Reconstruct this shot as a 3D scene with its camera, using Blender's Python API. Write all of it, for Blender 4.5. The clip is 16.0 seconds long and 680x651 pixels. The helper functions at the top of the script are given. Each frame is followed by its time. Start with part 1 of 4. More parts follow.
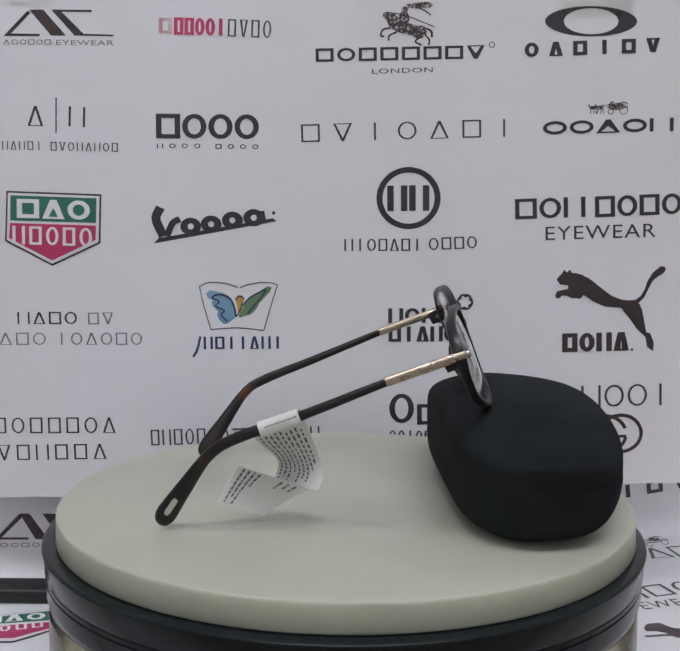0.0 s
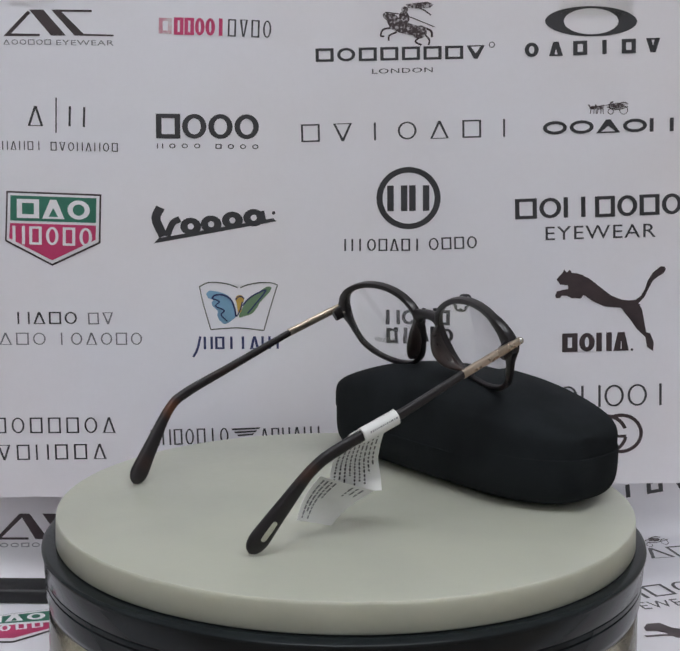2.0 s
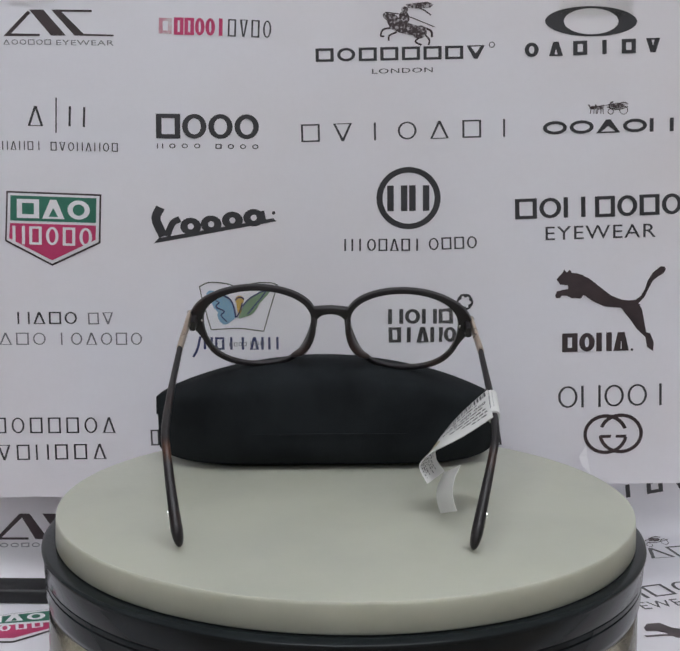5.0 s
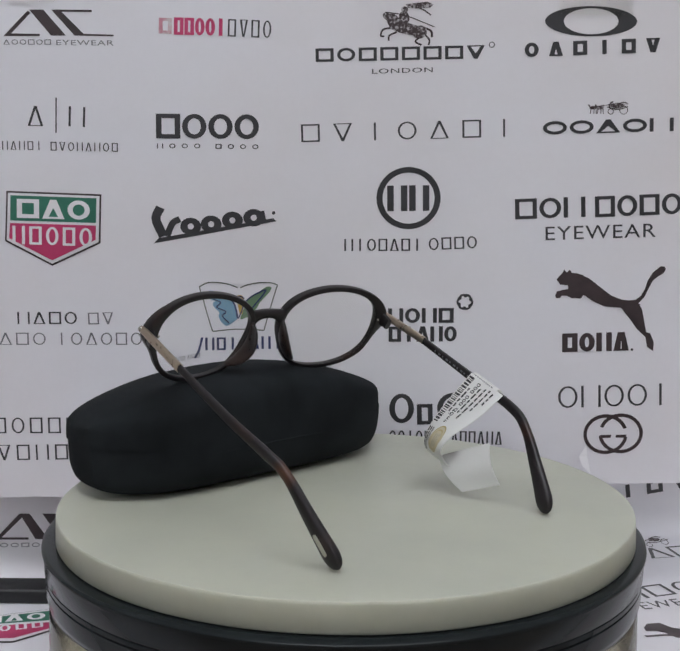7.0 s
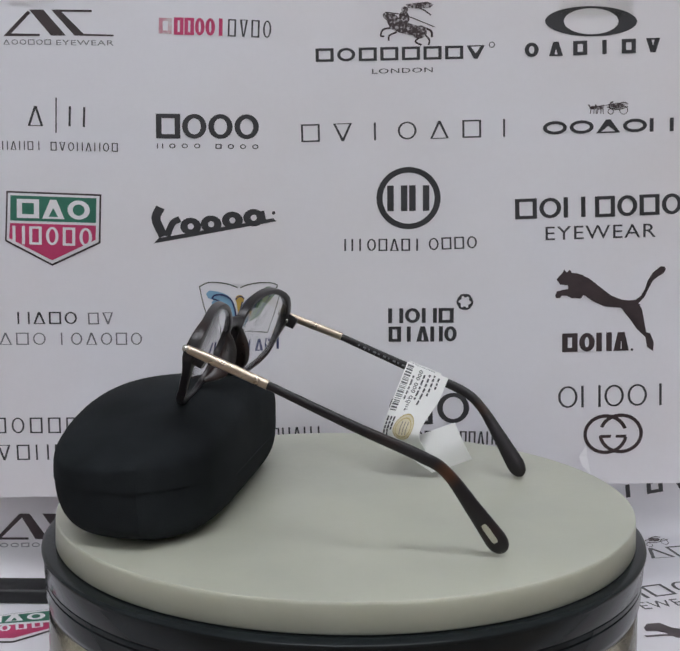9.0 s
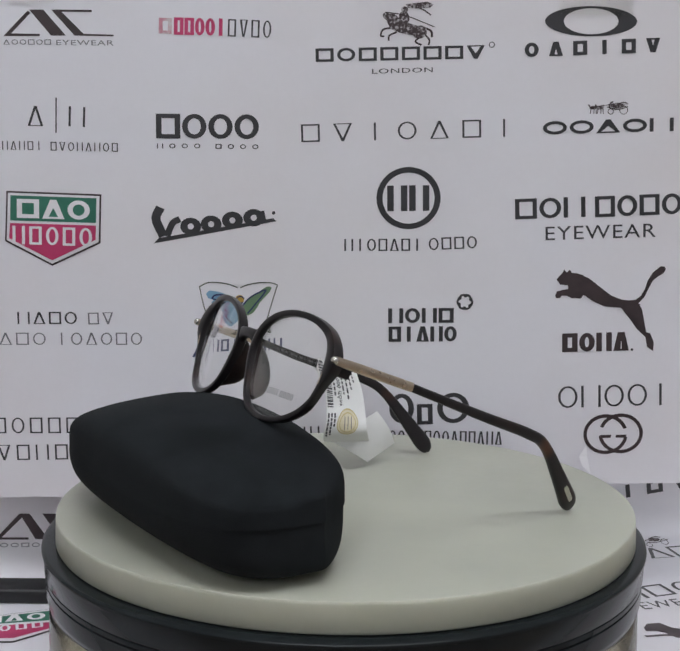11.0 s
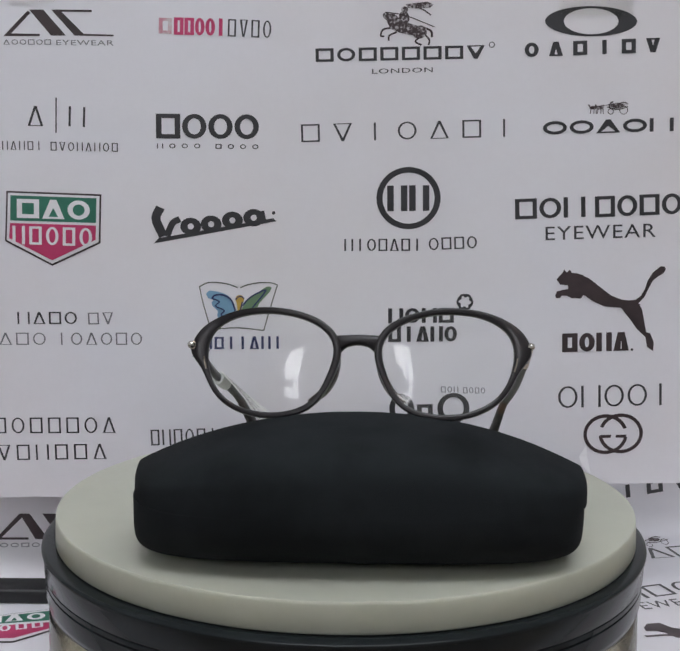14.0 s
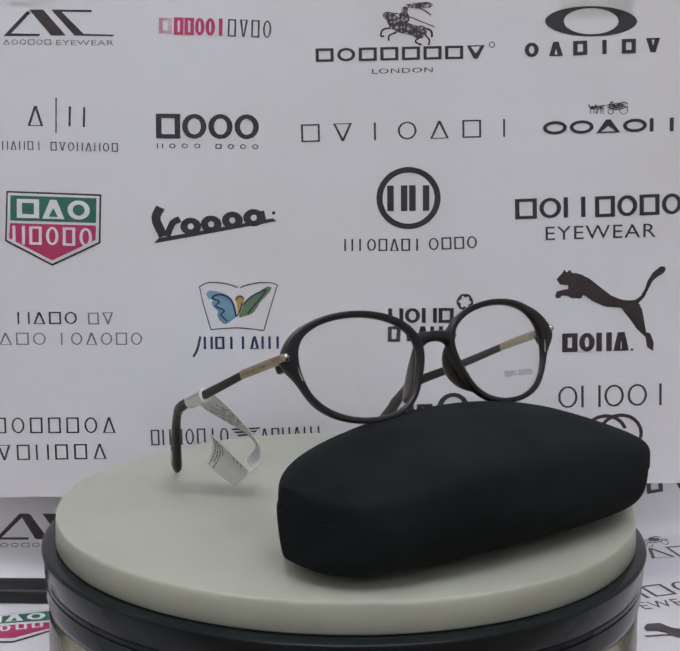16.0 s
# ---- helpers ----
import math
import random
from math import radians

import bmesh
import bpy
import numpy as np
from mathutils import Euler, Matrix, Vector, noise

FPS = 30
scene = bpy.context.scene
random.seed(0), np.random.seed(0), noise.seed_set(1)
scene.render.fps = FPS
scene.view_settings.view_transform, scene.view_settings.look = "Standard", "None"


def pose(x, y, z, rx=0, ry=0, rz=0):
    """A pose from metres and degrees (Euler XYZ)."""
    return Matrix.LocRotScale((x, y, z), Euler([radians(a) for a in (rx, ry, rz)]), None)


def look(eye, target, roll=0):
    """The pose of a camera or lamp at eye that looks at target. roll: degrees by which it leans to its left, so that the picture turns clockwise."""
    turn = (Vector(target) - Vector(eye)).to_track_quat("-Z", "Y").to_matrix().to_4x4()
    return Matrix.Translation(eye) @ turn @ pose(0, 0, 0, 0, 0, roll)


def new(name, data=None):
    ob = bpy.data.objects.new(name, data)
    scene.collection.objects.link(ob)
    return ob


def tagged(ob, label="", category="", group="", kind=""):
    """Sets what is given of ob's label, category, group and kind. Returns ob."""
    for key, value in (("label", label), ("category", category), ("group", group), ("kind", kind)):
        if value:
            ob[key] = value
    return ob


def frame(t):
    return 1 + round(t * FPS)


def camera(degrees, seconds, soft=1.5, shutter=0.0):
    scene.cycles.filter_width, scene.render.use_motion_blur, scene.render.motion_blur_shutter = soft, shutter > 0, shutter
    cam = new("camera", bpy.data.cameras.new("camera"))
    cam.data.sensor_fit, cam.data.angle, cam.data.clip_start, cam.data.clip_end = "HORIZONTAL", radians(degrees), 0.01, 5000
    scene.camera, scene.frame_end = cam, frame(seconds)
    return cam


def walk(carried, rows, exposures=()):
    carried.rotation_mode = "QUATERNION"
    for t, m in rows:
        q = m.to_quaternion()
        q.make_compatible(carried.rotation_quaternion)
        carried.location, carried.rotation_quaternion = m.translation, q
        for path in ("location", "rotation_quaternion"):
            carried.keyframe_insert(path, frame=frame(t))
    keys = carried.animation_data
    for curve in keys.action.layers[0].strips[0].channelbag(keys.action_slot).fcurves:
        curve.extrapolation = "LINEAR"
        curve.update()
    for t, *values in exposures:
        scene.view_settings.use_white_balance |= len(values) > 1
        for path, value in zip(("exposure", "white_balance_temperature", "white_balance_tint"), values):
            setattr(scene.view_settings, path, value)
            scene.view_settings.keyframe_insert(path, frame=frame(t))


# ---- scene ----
import itertools
from mathutils.geometry import tessellate_polygon

# Lengths of the turntable, the spectacles and their case are in radii of the platter (0.125 m).
S = 0.125
TOP = 0.856          # height of the platter's upper face
TABLE = 0.75
AXIS = (0.0, 0.0018)  # where the platter's axle stands
DECK = TOP + 0.00047  # the platter's face

cam = camera(33.75, 16.0, soft=1.8)
EYE = Vector((0.0, -0.4854, TOP + 0.14237))
YAW, PITCH = radians(-0.406), radians(7.576)
AIM = EYE + Vector((math.sin(YAW) * math.cos(PITCH), math.cos(YAW) * math.cos(PITCH), -math.sin(PITCH)))
STAND = look(EYE, AIM, 0.4245)
walk(cam, [(0.0, STAND), (16.0, STAND)])

# ---- light ----
world = bpy.data.worlds.new("daylight")
scene.world = world
world.use_nodes = True
sky = world.node_tree.nodes.new("ShaderNodeTexSky")
sky.sky_type, sky.sun_disc = "NISHITA", False
sky.sun_elevation, sky.sun_rotation = radians(38), radians(200)
world.node_tree.links.new(sky.outputs[0], world.node_tree.nodes["Background"].inputs[0])
world.node_tree.nodes["Background"].inputs[1].default_value = 0.12


def area_lamp(name, m, sx, sy, watts, colour):
    data = bpy.data.lights.new(name, "AREA")
    data.shape, data.size, data.size_y, data.energy, data.color = "RECTANGLE", sx, sy, watts, colour
    ob = new(name, data)
    ob.matrix_basis = m
    return ob


scene.view_settings.exposure = 0.0
TUBE_WATTS, WINDOW_WATTS = 14.9, 9.3
# Unseen overhead lamp, added to light the sheet and the platter softly.
area_lamp("added_ceiling_lamp", pose(0.32, -0.98, 3.275), 2.4, 0.8, TUBE_WATTS, (0.92, 0.945, 1.0))
area_lamp("window_light", look((-0.78, -2.60, 2.4), (-0.78, 0, 2.4)), 0.5, 1.05, WINDOW_WATTS, (0.92, 0.945, 1.0))


# ---- materials ----
def material(name, colour, rough=0.5, metal=0.0, mottle=0.08, scale=40.0, fine=600.0, bump=0.05, colour2=None, low=0.4, high=0.65, coat=0.0, sheen=0.0, rough_var=0.08, spec=0.5):
    m = bpy.data.materials.new(name)
    m.use_nodes = True
    t, b = m.node_tree, m.node_tree.nodes["Principled BSDF"]
    link = t.links.new
    co = t.nodes.new("ShaderNodeTexCoord")
    big, small = t.nodes.new("ShaderNodeTexNoise"), t.nodes.new("ShaderNodeTexNoise")
    big.inputs["Scale"].default_value, big.inputs["Detail"].default_value = scale, 5.0
    small.inputs["Scale"].default_value, small.inputs["Detail"].default_value = fine, 3.0
    for n in (big, small):
        link(co.outputs["Object"], n.inputs["Vector"])
    ramp = t.nodes.new("ShaderNodeValToRGB")
    other = colour2 or tuple(max(0.0, c * (1 - 2 * mottle)) for c in colour)
    ramp.color_ramp.elements[0].position, ramp.color_ramp.elements[1].position = low, high
    ramp.color_ramp.elements[0].color, ramp.color_ramp.elements[1].color = (*colour, 1), (*other, 1)
    link(big.outputs["Fac"], ramp.inputs[0])
    grain = t.nodes.new("ShaderNodeMix")
    grain.data_type, grain.blend_type = "RGBA", "MULTIPLY"
    grain.inputs[0].default_value = mottle
    link(ramp.outputs[0], grain.inputs[6])
    link(small.outputs["Fac"], grain.inputs[7])
    link(grain.outputs[2], b.inputs["Base Color"])
    r = t.nodes.new("ShaderNodeMapRange")
    r.inputs["To Min"].default_value, r.inputs["To Max"].default_value = max(0.02, rough - rough_var), min(1.0, rough + rough_var)
    link(small.outputs["Fac"], r.inputs["Value"])
    link(r.outputs[0], b.inputs["Roughness"])
    b.inputs["Metallic"].default_value = metal
    b.inputs["Specular IOR Level"].default_value = spec
    b.inputs["Coat Weight"].default_value = coat
    b.inputs["Coat Roughness"].default_value = 0.08
    b.inputs["Sheen Weight"].default_value = sheen
    if bump:
        bn = t.nodes.new("ShaderNodeBump")
        bn.inputs["Strength"].default_value, bn.inputs["Distance"].default_value = bump, 0.001
        link(small.outputs["Fac"], bn.inputs["Height"])
        link(bn.outputs[0], b.inputs["Normal"])
    return m


def clear(name, colour, rough, ior=1.5, transmission=1.0):
    m = bpy.data.materials.new(name)
    m.use_nodes = True
    b = m.node_tree.nodes["Principled BSDF"]
    b.inputs["Base Color"].default_value = (*colour, 1)
    b.inputs["Roughness"].default_value, b.inputs["IOR"].default_value = rough, ior
    b.inputs["Transmission Weight"].default_value = transmission
    return m


PAPER = material("laminated_paper", (0.785, 0.77, 0.82), 0.40, colour2=(0.775, 0.740, 0.765), mottle=0.03, scale=7, fine=300, bump=0.015, coat=0.15)
INK = material("black_ink", (0.045, 0.043, 0.050), 0.35, mottle=0.15, scale=60, fine=900, bump=0.0, coat=0.3)
INK_GREY = material("grey_ink", (0.20, 0.20, 0.22), 0.4, mottle=0.1, bump=0.0)
INK_BROWN = material("brown_black_ink", (0.055, 0.035, 0.040), 0.35, mottle=0.2, scale=60, bump=0.0, coat=0.3)
INK_ETCHED = material("etched_brown_ink", (0.060, 0.040, 0.045), 0.4, mottle=0.2, scale=700, bump=0.0, colour2=(0.50, 0.47, 0.49), low=0.50, high=0.62)
INK_PINK = material("pink_ink", (0.60, 0.045, 0.16), 0.4, mottle=0.1, bump=0.0)
INK_ROSE = material("worn_pink_ink", (0.66, 0.28, 0.36), 0.4, mottle=0.3, scale=250, bump=0.0, colour2=(0.75, 0.72, 0.74))
INK_GREEN = material("green_ink", (0.035, 0.19, 0.13), 0.4, mottle=0.1, bump=0.0)
INK_OLIVE = material("olive_ink", (0.115, 0.13, 0.105), 0.4, mottle=0.15, bump=0.0)
INK_LEAF = material("leaf_green_ink", (0.17, 0.28, 0.16), 0.4, mottle=0.1, bump=0.0)
INK_BLUE = material("sky_blue_ink", (0.22, 0.41, 0.58), 0.4, mottle=0.1, bump=0.0)
INK_NAVY = material("navy_ink", (0.03, 0.04, 0.14), 0.4, mottle=0.1, bump=0.0)
INK_YELLOW = material("yellow_ink", (0.62, 0.40, 0.08), 0.4, mottle=0.1, bump=0.0)
INK_WHITE = material("unprinted_paper", (0.79, 0.77, 0.80), 0.32, mottle=0.02, bump=0.0)
MARBLE = material("white_composite", (0.475, 0.481, 0.400), 0.40, mottle=0.06, scale=14, fine=260, bump=0.01, colour2=(0.425, 0.433, 0.365))
stone = MARBLE.node_tree.nodes["Principled BSDF"]
stone.inputs["Subsurface Weight"].default_value, stone.inputs["Subsurface Scale"].default_value = 0.6, 0.012
stone.inputs["Subsurface Radius"].default_value = (1.0, 0.95, 0.9)
DARK_PLASTIC = material("dark_grey_plastic", (0.0150, 0.0185, 0.0205), 0.18, mottle=0.06, scale=30, fine=200, bump=0.0, rough_var=0.04, spec=0.13)
GLOSSY_PLASTIC = material("glossy_dark_plastic", (0.0150, 0.0185, 0.0205), 0.18, mottle=0.06, scale=30, fine=200, bump=0.0, rough_var=0.04, spec=0.13)
BLACK_PLASTIC = material("black_plastic", (0.013, 0.014, 0.016), 0.42, mottle=0.2, scale=30, fine=700, bump=0.05)
CREAM = material("cream_plastic", (0.56, 0.55, 0.45), 0.28, mottle=0.12, scale=20, fine=300, bump=0.02, colour2=(0.46, 0.44, 0.34))
FABRIC = material("black_case_cover", (0.0188, 0.0218, 0.0243), 0.88, mottle=0.2, scale=30, fine=2600, bump=0.25, spec=0.10)
ACETATE = material("dark_tortoiseshell_acetate", (0.015, 0.012, 0.014), 0.30, mottle=0.1, scale=38, fine=500, bump=0.0, colour2=(0.050, 0.019, 0.011), low=0.60, high=0.80, coat=0.0, rough_var=0.05, spec=0.4)
AMBER_AT = ((-0.365, 0.606, 0.262), (-0.480, -0.415, 0.255), (-0.50, 0.575, 0.08))


def tortoise_temple():
    """Acetate as on the front, with an amber patch where each temple bends."""
    m = material("tortoiseshell_temple_acetate", (0.014, 0.011, 0.013), 0.40, mottle=0.1, scale=45, fine=500, bump=0.0, colour2=(0.038, 0.015, 0.010), low=0.60, high=0.80, rough_var=0.06, spec=0.4)
    t = m.node_tree
    co = t.nodes.new("ShaderNodeTexCoord")
    b = t.nodes["Principled BSDF"]
    last = b.inputs["Base Color"].links[0].from_socket
    for (x, y, z), reach, weight in zip(AMBER_AT, (0.060, 0.05, 0.05), (0.6, 0.2, 0.12)):
        d = t.nodes.new("ShaderNodeVectorMath")
        d.operation = "DISTANCE"
        d.inputs[1].default_value = (x * S, y * S, z * S)
        t.links.new(co.outputs["Object"], d.inputs[0])
        r = t.nodes.new("ShaderNodeMapRange")
        r.interpolation_type = "SMOOTHSTEP"
        r.inputs["From Min"].default_value, r.inputs["From Max"].default_value = reach * S, 0.2 * reach * S
        r.inputs["To Max"].default_value = weight
        t.links.new(d.outputs["Value"], r.inputs["Value"])
        mix = t.nodes.new("ShaderNodeMix")
        mix.data_type = "RGBA"
        t.links.new(r.outputs[0], mix.inputs[0])
        t.links.new(last, mix.inputs[6])
        mix.inputs[7].default_value = (0.13, 0.045, 0.018, 1)
        last = mix.outputs[2]
    t.links.new(last, b.inputs["Base Color"])
    return m


TEMPLE = tortoise_temple()
PAD = material("brown_translucent_acetate", (0.014, 0.010, 0.010), 0.30, mottle=0.1, scale=60, bump=0.0, colour2=(0.032, 0.015, 0.012))
GOLD = material("polished_pale_gold", (0.56, 0.46, 0.37), 0.28, metal=1.0, mottle=0.02, scale=80, fine=300, bump=0.0, rough_var=0.03)
STEEL = material("polished_steel", (0.62, 0.60, 0.56), 0.2, metal=1.0, mottle=0.05, bump=0.0)
LABEL = material("white_label_film", (0.84, 0.835, 0.82), 0.35, mottle=0.03, scale=40, fine=500, bump=0.02)
LABEL.node_tree.nodes["Principled BSDF"].inputs["Transmission Weight"].default_value = 0.12
SEAL_LINE = material("yellow_seal_line", (0.55, 0.44, 0.20), 0.4, mottle=0.1, bump=0.0)
SEAL = material("pale_yellow_seal", (0.74, 0.66, 0.46), 0.4, mottle=0.1, bump=0.0)
LENS = clear("coated_clear_lens", (0.998, 0.998, 0.995), 0.0, 1.41)
TAPE = clear("clear_tape", (0.97, 0.97, 0.94), 0.22, 1.2)
WALL = material("painted_wall", (0.66, 0.66, 0.64), 0.7, mottle=0.05, scale=3, fine=120, bump=0.05)
CEILING = material("white_ceiling", (0.78, 0.78, 0.77), 0.8, mottle=0.04, scale=3, fine=120, bump=0.05)
FLOOR = material("grey_floor_tile", (0.30, 0.29, 0.27), 0.35, mottle=0.12, scale=5, fine=90, bump=0.02)
WOOD = material("pale_wood_laminate", (0.36, 0.27, 0.19), 0.4, mottle=0.15, scale=9, fine=140, bump=0.05)
GLASS = clear("window_glass", (0.98, 0.99, 0.99), 0.0, 1.45)
# Glow for the added ceiling panel, which gives much of the overhead fill.
TUBE = bpy.data.materials.new("added_light_diffuser")
TUBE.use_nodes = True
TUBE.node_tree.nodes["Principled BSDF"].inputs["Emission Color"].default_value = (0.92, 0.945, 1.0, 1)
TUBE.node_tree.nodes["Principled BSDF"].inputs["Emission Strength"].default_value = 5.0


# ---- mesh helpers ----
def part(name, bm, mat, parent=None, label="", smooth=True, crease=38):
    bmesh.ops.recalc_face_normals(bm, faces=bm.faces[:])
    me = bpy.data.meshes.new(name)
    bm.to_mesh(me)
    bm.free()
    if smooth:
        for p in me.polygons:
            p.use_smooth = True
        me.set_sharp_from_angle(angle=radians(crease))
    me.materials.append(mat)
    ob = new(name, me)
    ob.parent = parent
    if label:
        ob["label"] = label
    return ob


def box(x0, y0, z0, x1, y1, z1, bevel=0.0, segments=2):
    bm = bmesh.new()
    bmesh.ops.create_cube(bm, size=1.0)
    for v in bm.verts:
        v.co = Vector((x0 + (v.co.x + 0.5) * (x1 - x0), y0 + (v.co.y + 0.5) * (y1 - y0), z0 + (v.co.z + 0.5) * (z1 - z0)))
    if bevel:
        bmesh.ops.bevel(bm, geom=bm.edges[:], offset=bevel, segments=segments, affect="EDGES", profile=0.5)
    return bm


def rings(loops, caps=True, closed=False):
    """A skin over loops of points, each loop closed round; caps close the two ends."""
    bm = bmesh.new()
    rows = [[bm.verts.new(p) for p in loop] for loop in loops]
    n = len(rows[0])
    pairs = list(zip(rows, rows[1:])) + ([(rows[-1], rows[0])] if closed else [])
    for a, b in pairs:
        for i in range(n):
            bm.faces.new((a[i], a[(i + 1) % n], b[(i + 1) % n], b[i]))
    if caps and not closed:
        bm.faces.new(rows[0])
        bm.faces.new(rows[-1])
    return bm


def turned(profile, n=128):
    """A body of revolution about z from (radius, height) pairs; the profile closes on itself."""
    return rings([[(r * math.cos(a), r * math.sin(a), z) for r, z in profile] for a in (2 * math.pi * i / n for i in range(n))], closed=True)


def smooth_line(points, n):
    """A Catmull-Rom line of n points through the points given."""
    p = [Vector(q) for q in points]
    p = [2 * p[0] - p[1]] + p + [2 * p[-1] - p[-2]]
    out = []
    for k in range(n):
        s = k / (n - 1) * (len(p) - 3)
        i = min(int(s), len(p) - 4)
        u = s - i
        a, b, c, d = p[i:i + 4]
        out.append(0.5 * (2 * b + (c - a) * u + (2 * a - 5 * b + 4 * c - d) * u * u + (3 * b - a - 3 * c + d) * u ** 3))
    return out


def swept(line, size, side, n=16, power=2.6):
    """A bar along a line; size(k) gives its half width towards side and its half height, k from 0 to 1."""
    loops = []
    for i, p in enumerate(line):
        t = (line[min(i + 1, len(line) - 1)] - line[max(i - 1, 0)]).normalized()
        x = (side - t * side.dot(t)).normalized()
        y = t.cross(x)
        w, h = size(i / (len(line) - 1))
        loop = []
        for j in range(n):
            a = 2 * math.pi * j / n
            c, s = math.cos(a), math.sin(a)
            loop.append(p + x * w * math.copysign(abs(c) ** (2 / power), c) + y * h * math.copysign(abs(s) ** (2 / power), s))
        loops.append(loop)
    return rings(loops)


def thing(name, m, label, category, group="", kind=""):
    ob = new(name)
    ob.empty_display_size = 0.05
    ob.matrix_basis = m
    return tagged(ob, label, category, group, kind)


# ---- the room ----
ROOM_H = 3.3


def wall_with_opening(name, y0, y1, opening):
    x0, z0, x1, z1 = opening
    bm = bmesh.new()
    for b in ((-2.5, 0, x0, ROOM_H), (x1, 0, 2.5, ROOM_H), (x0, 0, x1, z0), (x0, z1, x1, ROOM_H)):
        tmp = box(b[0], y0, b[1], b[2], y1, b[3])
        me = bpy.data.meshes.new("piece")
        tmp.to_mesh(me)
        tmp.free()
        bm.from_mesh(me)
        bpy.data.meshes.remove(me)
    return tagged(part(name, bm, WALL, smooth=False), kind="structure")


def room():
    tagged(part("floor", box(-2.62, -2.62, -0.1, 2.62, 0.62, 0.0), FLOOR, smooth=False), kind="structure")
    tagged(part("ceiling", box(-2.62, -2.62, ROOM_H, 2.62, 0.62, ROOM_H + 0.1), CEILING, smooth=False), kind="structure")
    tagged(part("wall_north", box(-2.62, 0.5, 0, 2.62, 0.62, ROOM_H), WALL, smooth=False), kind="structure")
    tagged(part("wall_west", box(-2.62, -2.5, 0, -2.5, 0.5, ROOM_H), WALL, smooth=False), kind="structure")
    tagged(part("wall_east", box(2.5, -2.5, 0, 2.62, 0.5, ROOM_H), WALL, smooth=False), kind="structure")
    wall_with_opening("wall_south", -2.62, -2.5, (-1.08, 1.82, -0.48, 2.98))
    win = thing("window_1", pose(0, -2.56, 0), "tall window in a white frame, bright with daylight", "window", kind="structure")
    # The uneven inner bars are made up, to break the window's reflection in the lenses.
    for x0, z0, x1, z1 in ((-1.08, 1.82, -1.03, 2.98), (-0.53, 1.82, -0.48, 2.98), (-0.725, 1.87, -0.695, 2.93), (-1.03, 1.82, -0.53, 1.87), (-1.03, 2.93, -0.53, 2.98), (-1.03, 2.12, -0.725, 2.30), (-0.695, 2.62, -0.53, 2.66), (-0.695, 2.24, -0.53, 2.27)):
        part("window_frame", box(x0, -0.025, z0, x1, 0.025, z1, 0.004), CEILING, win)
    for x0, z0, x1, z1 in ((-1.03, 1.87, -0.725, 2.12), (-1.03, 2.30, -0.725, 2.93), (-0.695, 1.87, -0.53, 2.24), (-0.695, 2.27, -0.53, 2.62), (-0.695, 2.66, -0.53, 2.93)):
        part("pane", box(x0, -0.003, z0, x1, 0.003, z1), GLASS, win).visible_shadow = False
    # Made-up fixture out of view, sized and placed for soft, even light.
    lamp = thing("added_ceiling_light", pose(0.32, -0.98, ROOM_H), "wide white ceiling light added out of view, with a glowing diffuser", "light")
    part("housing", box(-1.25, -0.45, -0.012, 1.25, 0.45, 0.0, 0.003), CEILING, lamp)
    part("diffuser", box(-1.2, -0.40, -0.018, 1.2, 0.40, -0.012), TUBE, lamp)


def table():
    ob = thing("table", pose(0, 0, 0), "pale wood table under the turntable, partly covered by a printed sheet", "table")
    part("tabletop", box(-0.8, -0.42, TABLE - 0.03, 0.8, 0.42, TABLE, 0.003), WOOD, ob)
    for x in (-0.74, 0.68):
        for y in (-0.38, 0.32):
            part("leg", box(x, y, 0, x + 0.06, y + 0.06, TABLE - 0.03, 0.003), WOOD, ob)


room()
table()

# ---- printed sheets: plain shapes stand for the emblems and their lettering ----
WALL_Y = 0.1625
FLOOR_YAW, BACK, BEND = radians(10.0), 0.227, 0.022


def on_upper(u, v, lift=0.0):
    """A place on the upper sheet: millimetres to the right and up."""
    return Vector((u / 1000, WALL_Y - lift, TOP + v / 1000))


def on_lower(u, v, lift=0.0):
    """A place on the lower sheet, which hangs and then runs out over the table: millimetres to the right and down along it."""
    v, straight, arc = v / 1000, TOP - TABLE - 0.001 - BEND, BEND * math.pi / 2
    if v < straight:
        back, z, nb, nz = 0.0, -v, -1.0, 0.0
    elif v < straight + arc:
        a = (v - straight) / BEND
        back, z, nb, nz = -BEND * (1 - math.cos(a)), -straight - BEND * math.sin(a), -math.cos(a), math.sin(a)
    else:
        back, z, nb, nz = -BEND - (v - straight - arc), -straight - BEND, 0.0, 1.0
    back, z = BACK + back + nb * lift, z + nz * lift
    c, s = math.cos(FLOOR_YAW), math.sin(FLOOR_YAW)
    return Vector((c * u / 1000 - s * back, s * u / 1000 + c * back, TOP + z))


LIFT = 0.00015
LAYER = itertools.cycle(range(11))


def layered(lift):
    """Overlapping patches of ink lie a hair above one another."""
    return lift + 0.000014 * next(LAYER)


def polygon(sheet, put, name, mat, *pts, lift=LIFT):
    lift = layered(lift)
    bm = bmesh.new()
    vs = [bm.verts.new(put(x, y, lift)) for x, y in pts]
    for a, b, c in tessellate_polygon([[Vector((x, y, 0)) for x, y in pts]]):
        bm.faces.new((vs[a], vs[b], vs[c]))
    return part(name, bm, mat, sheet, smooth=False)


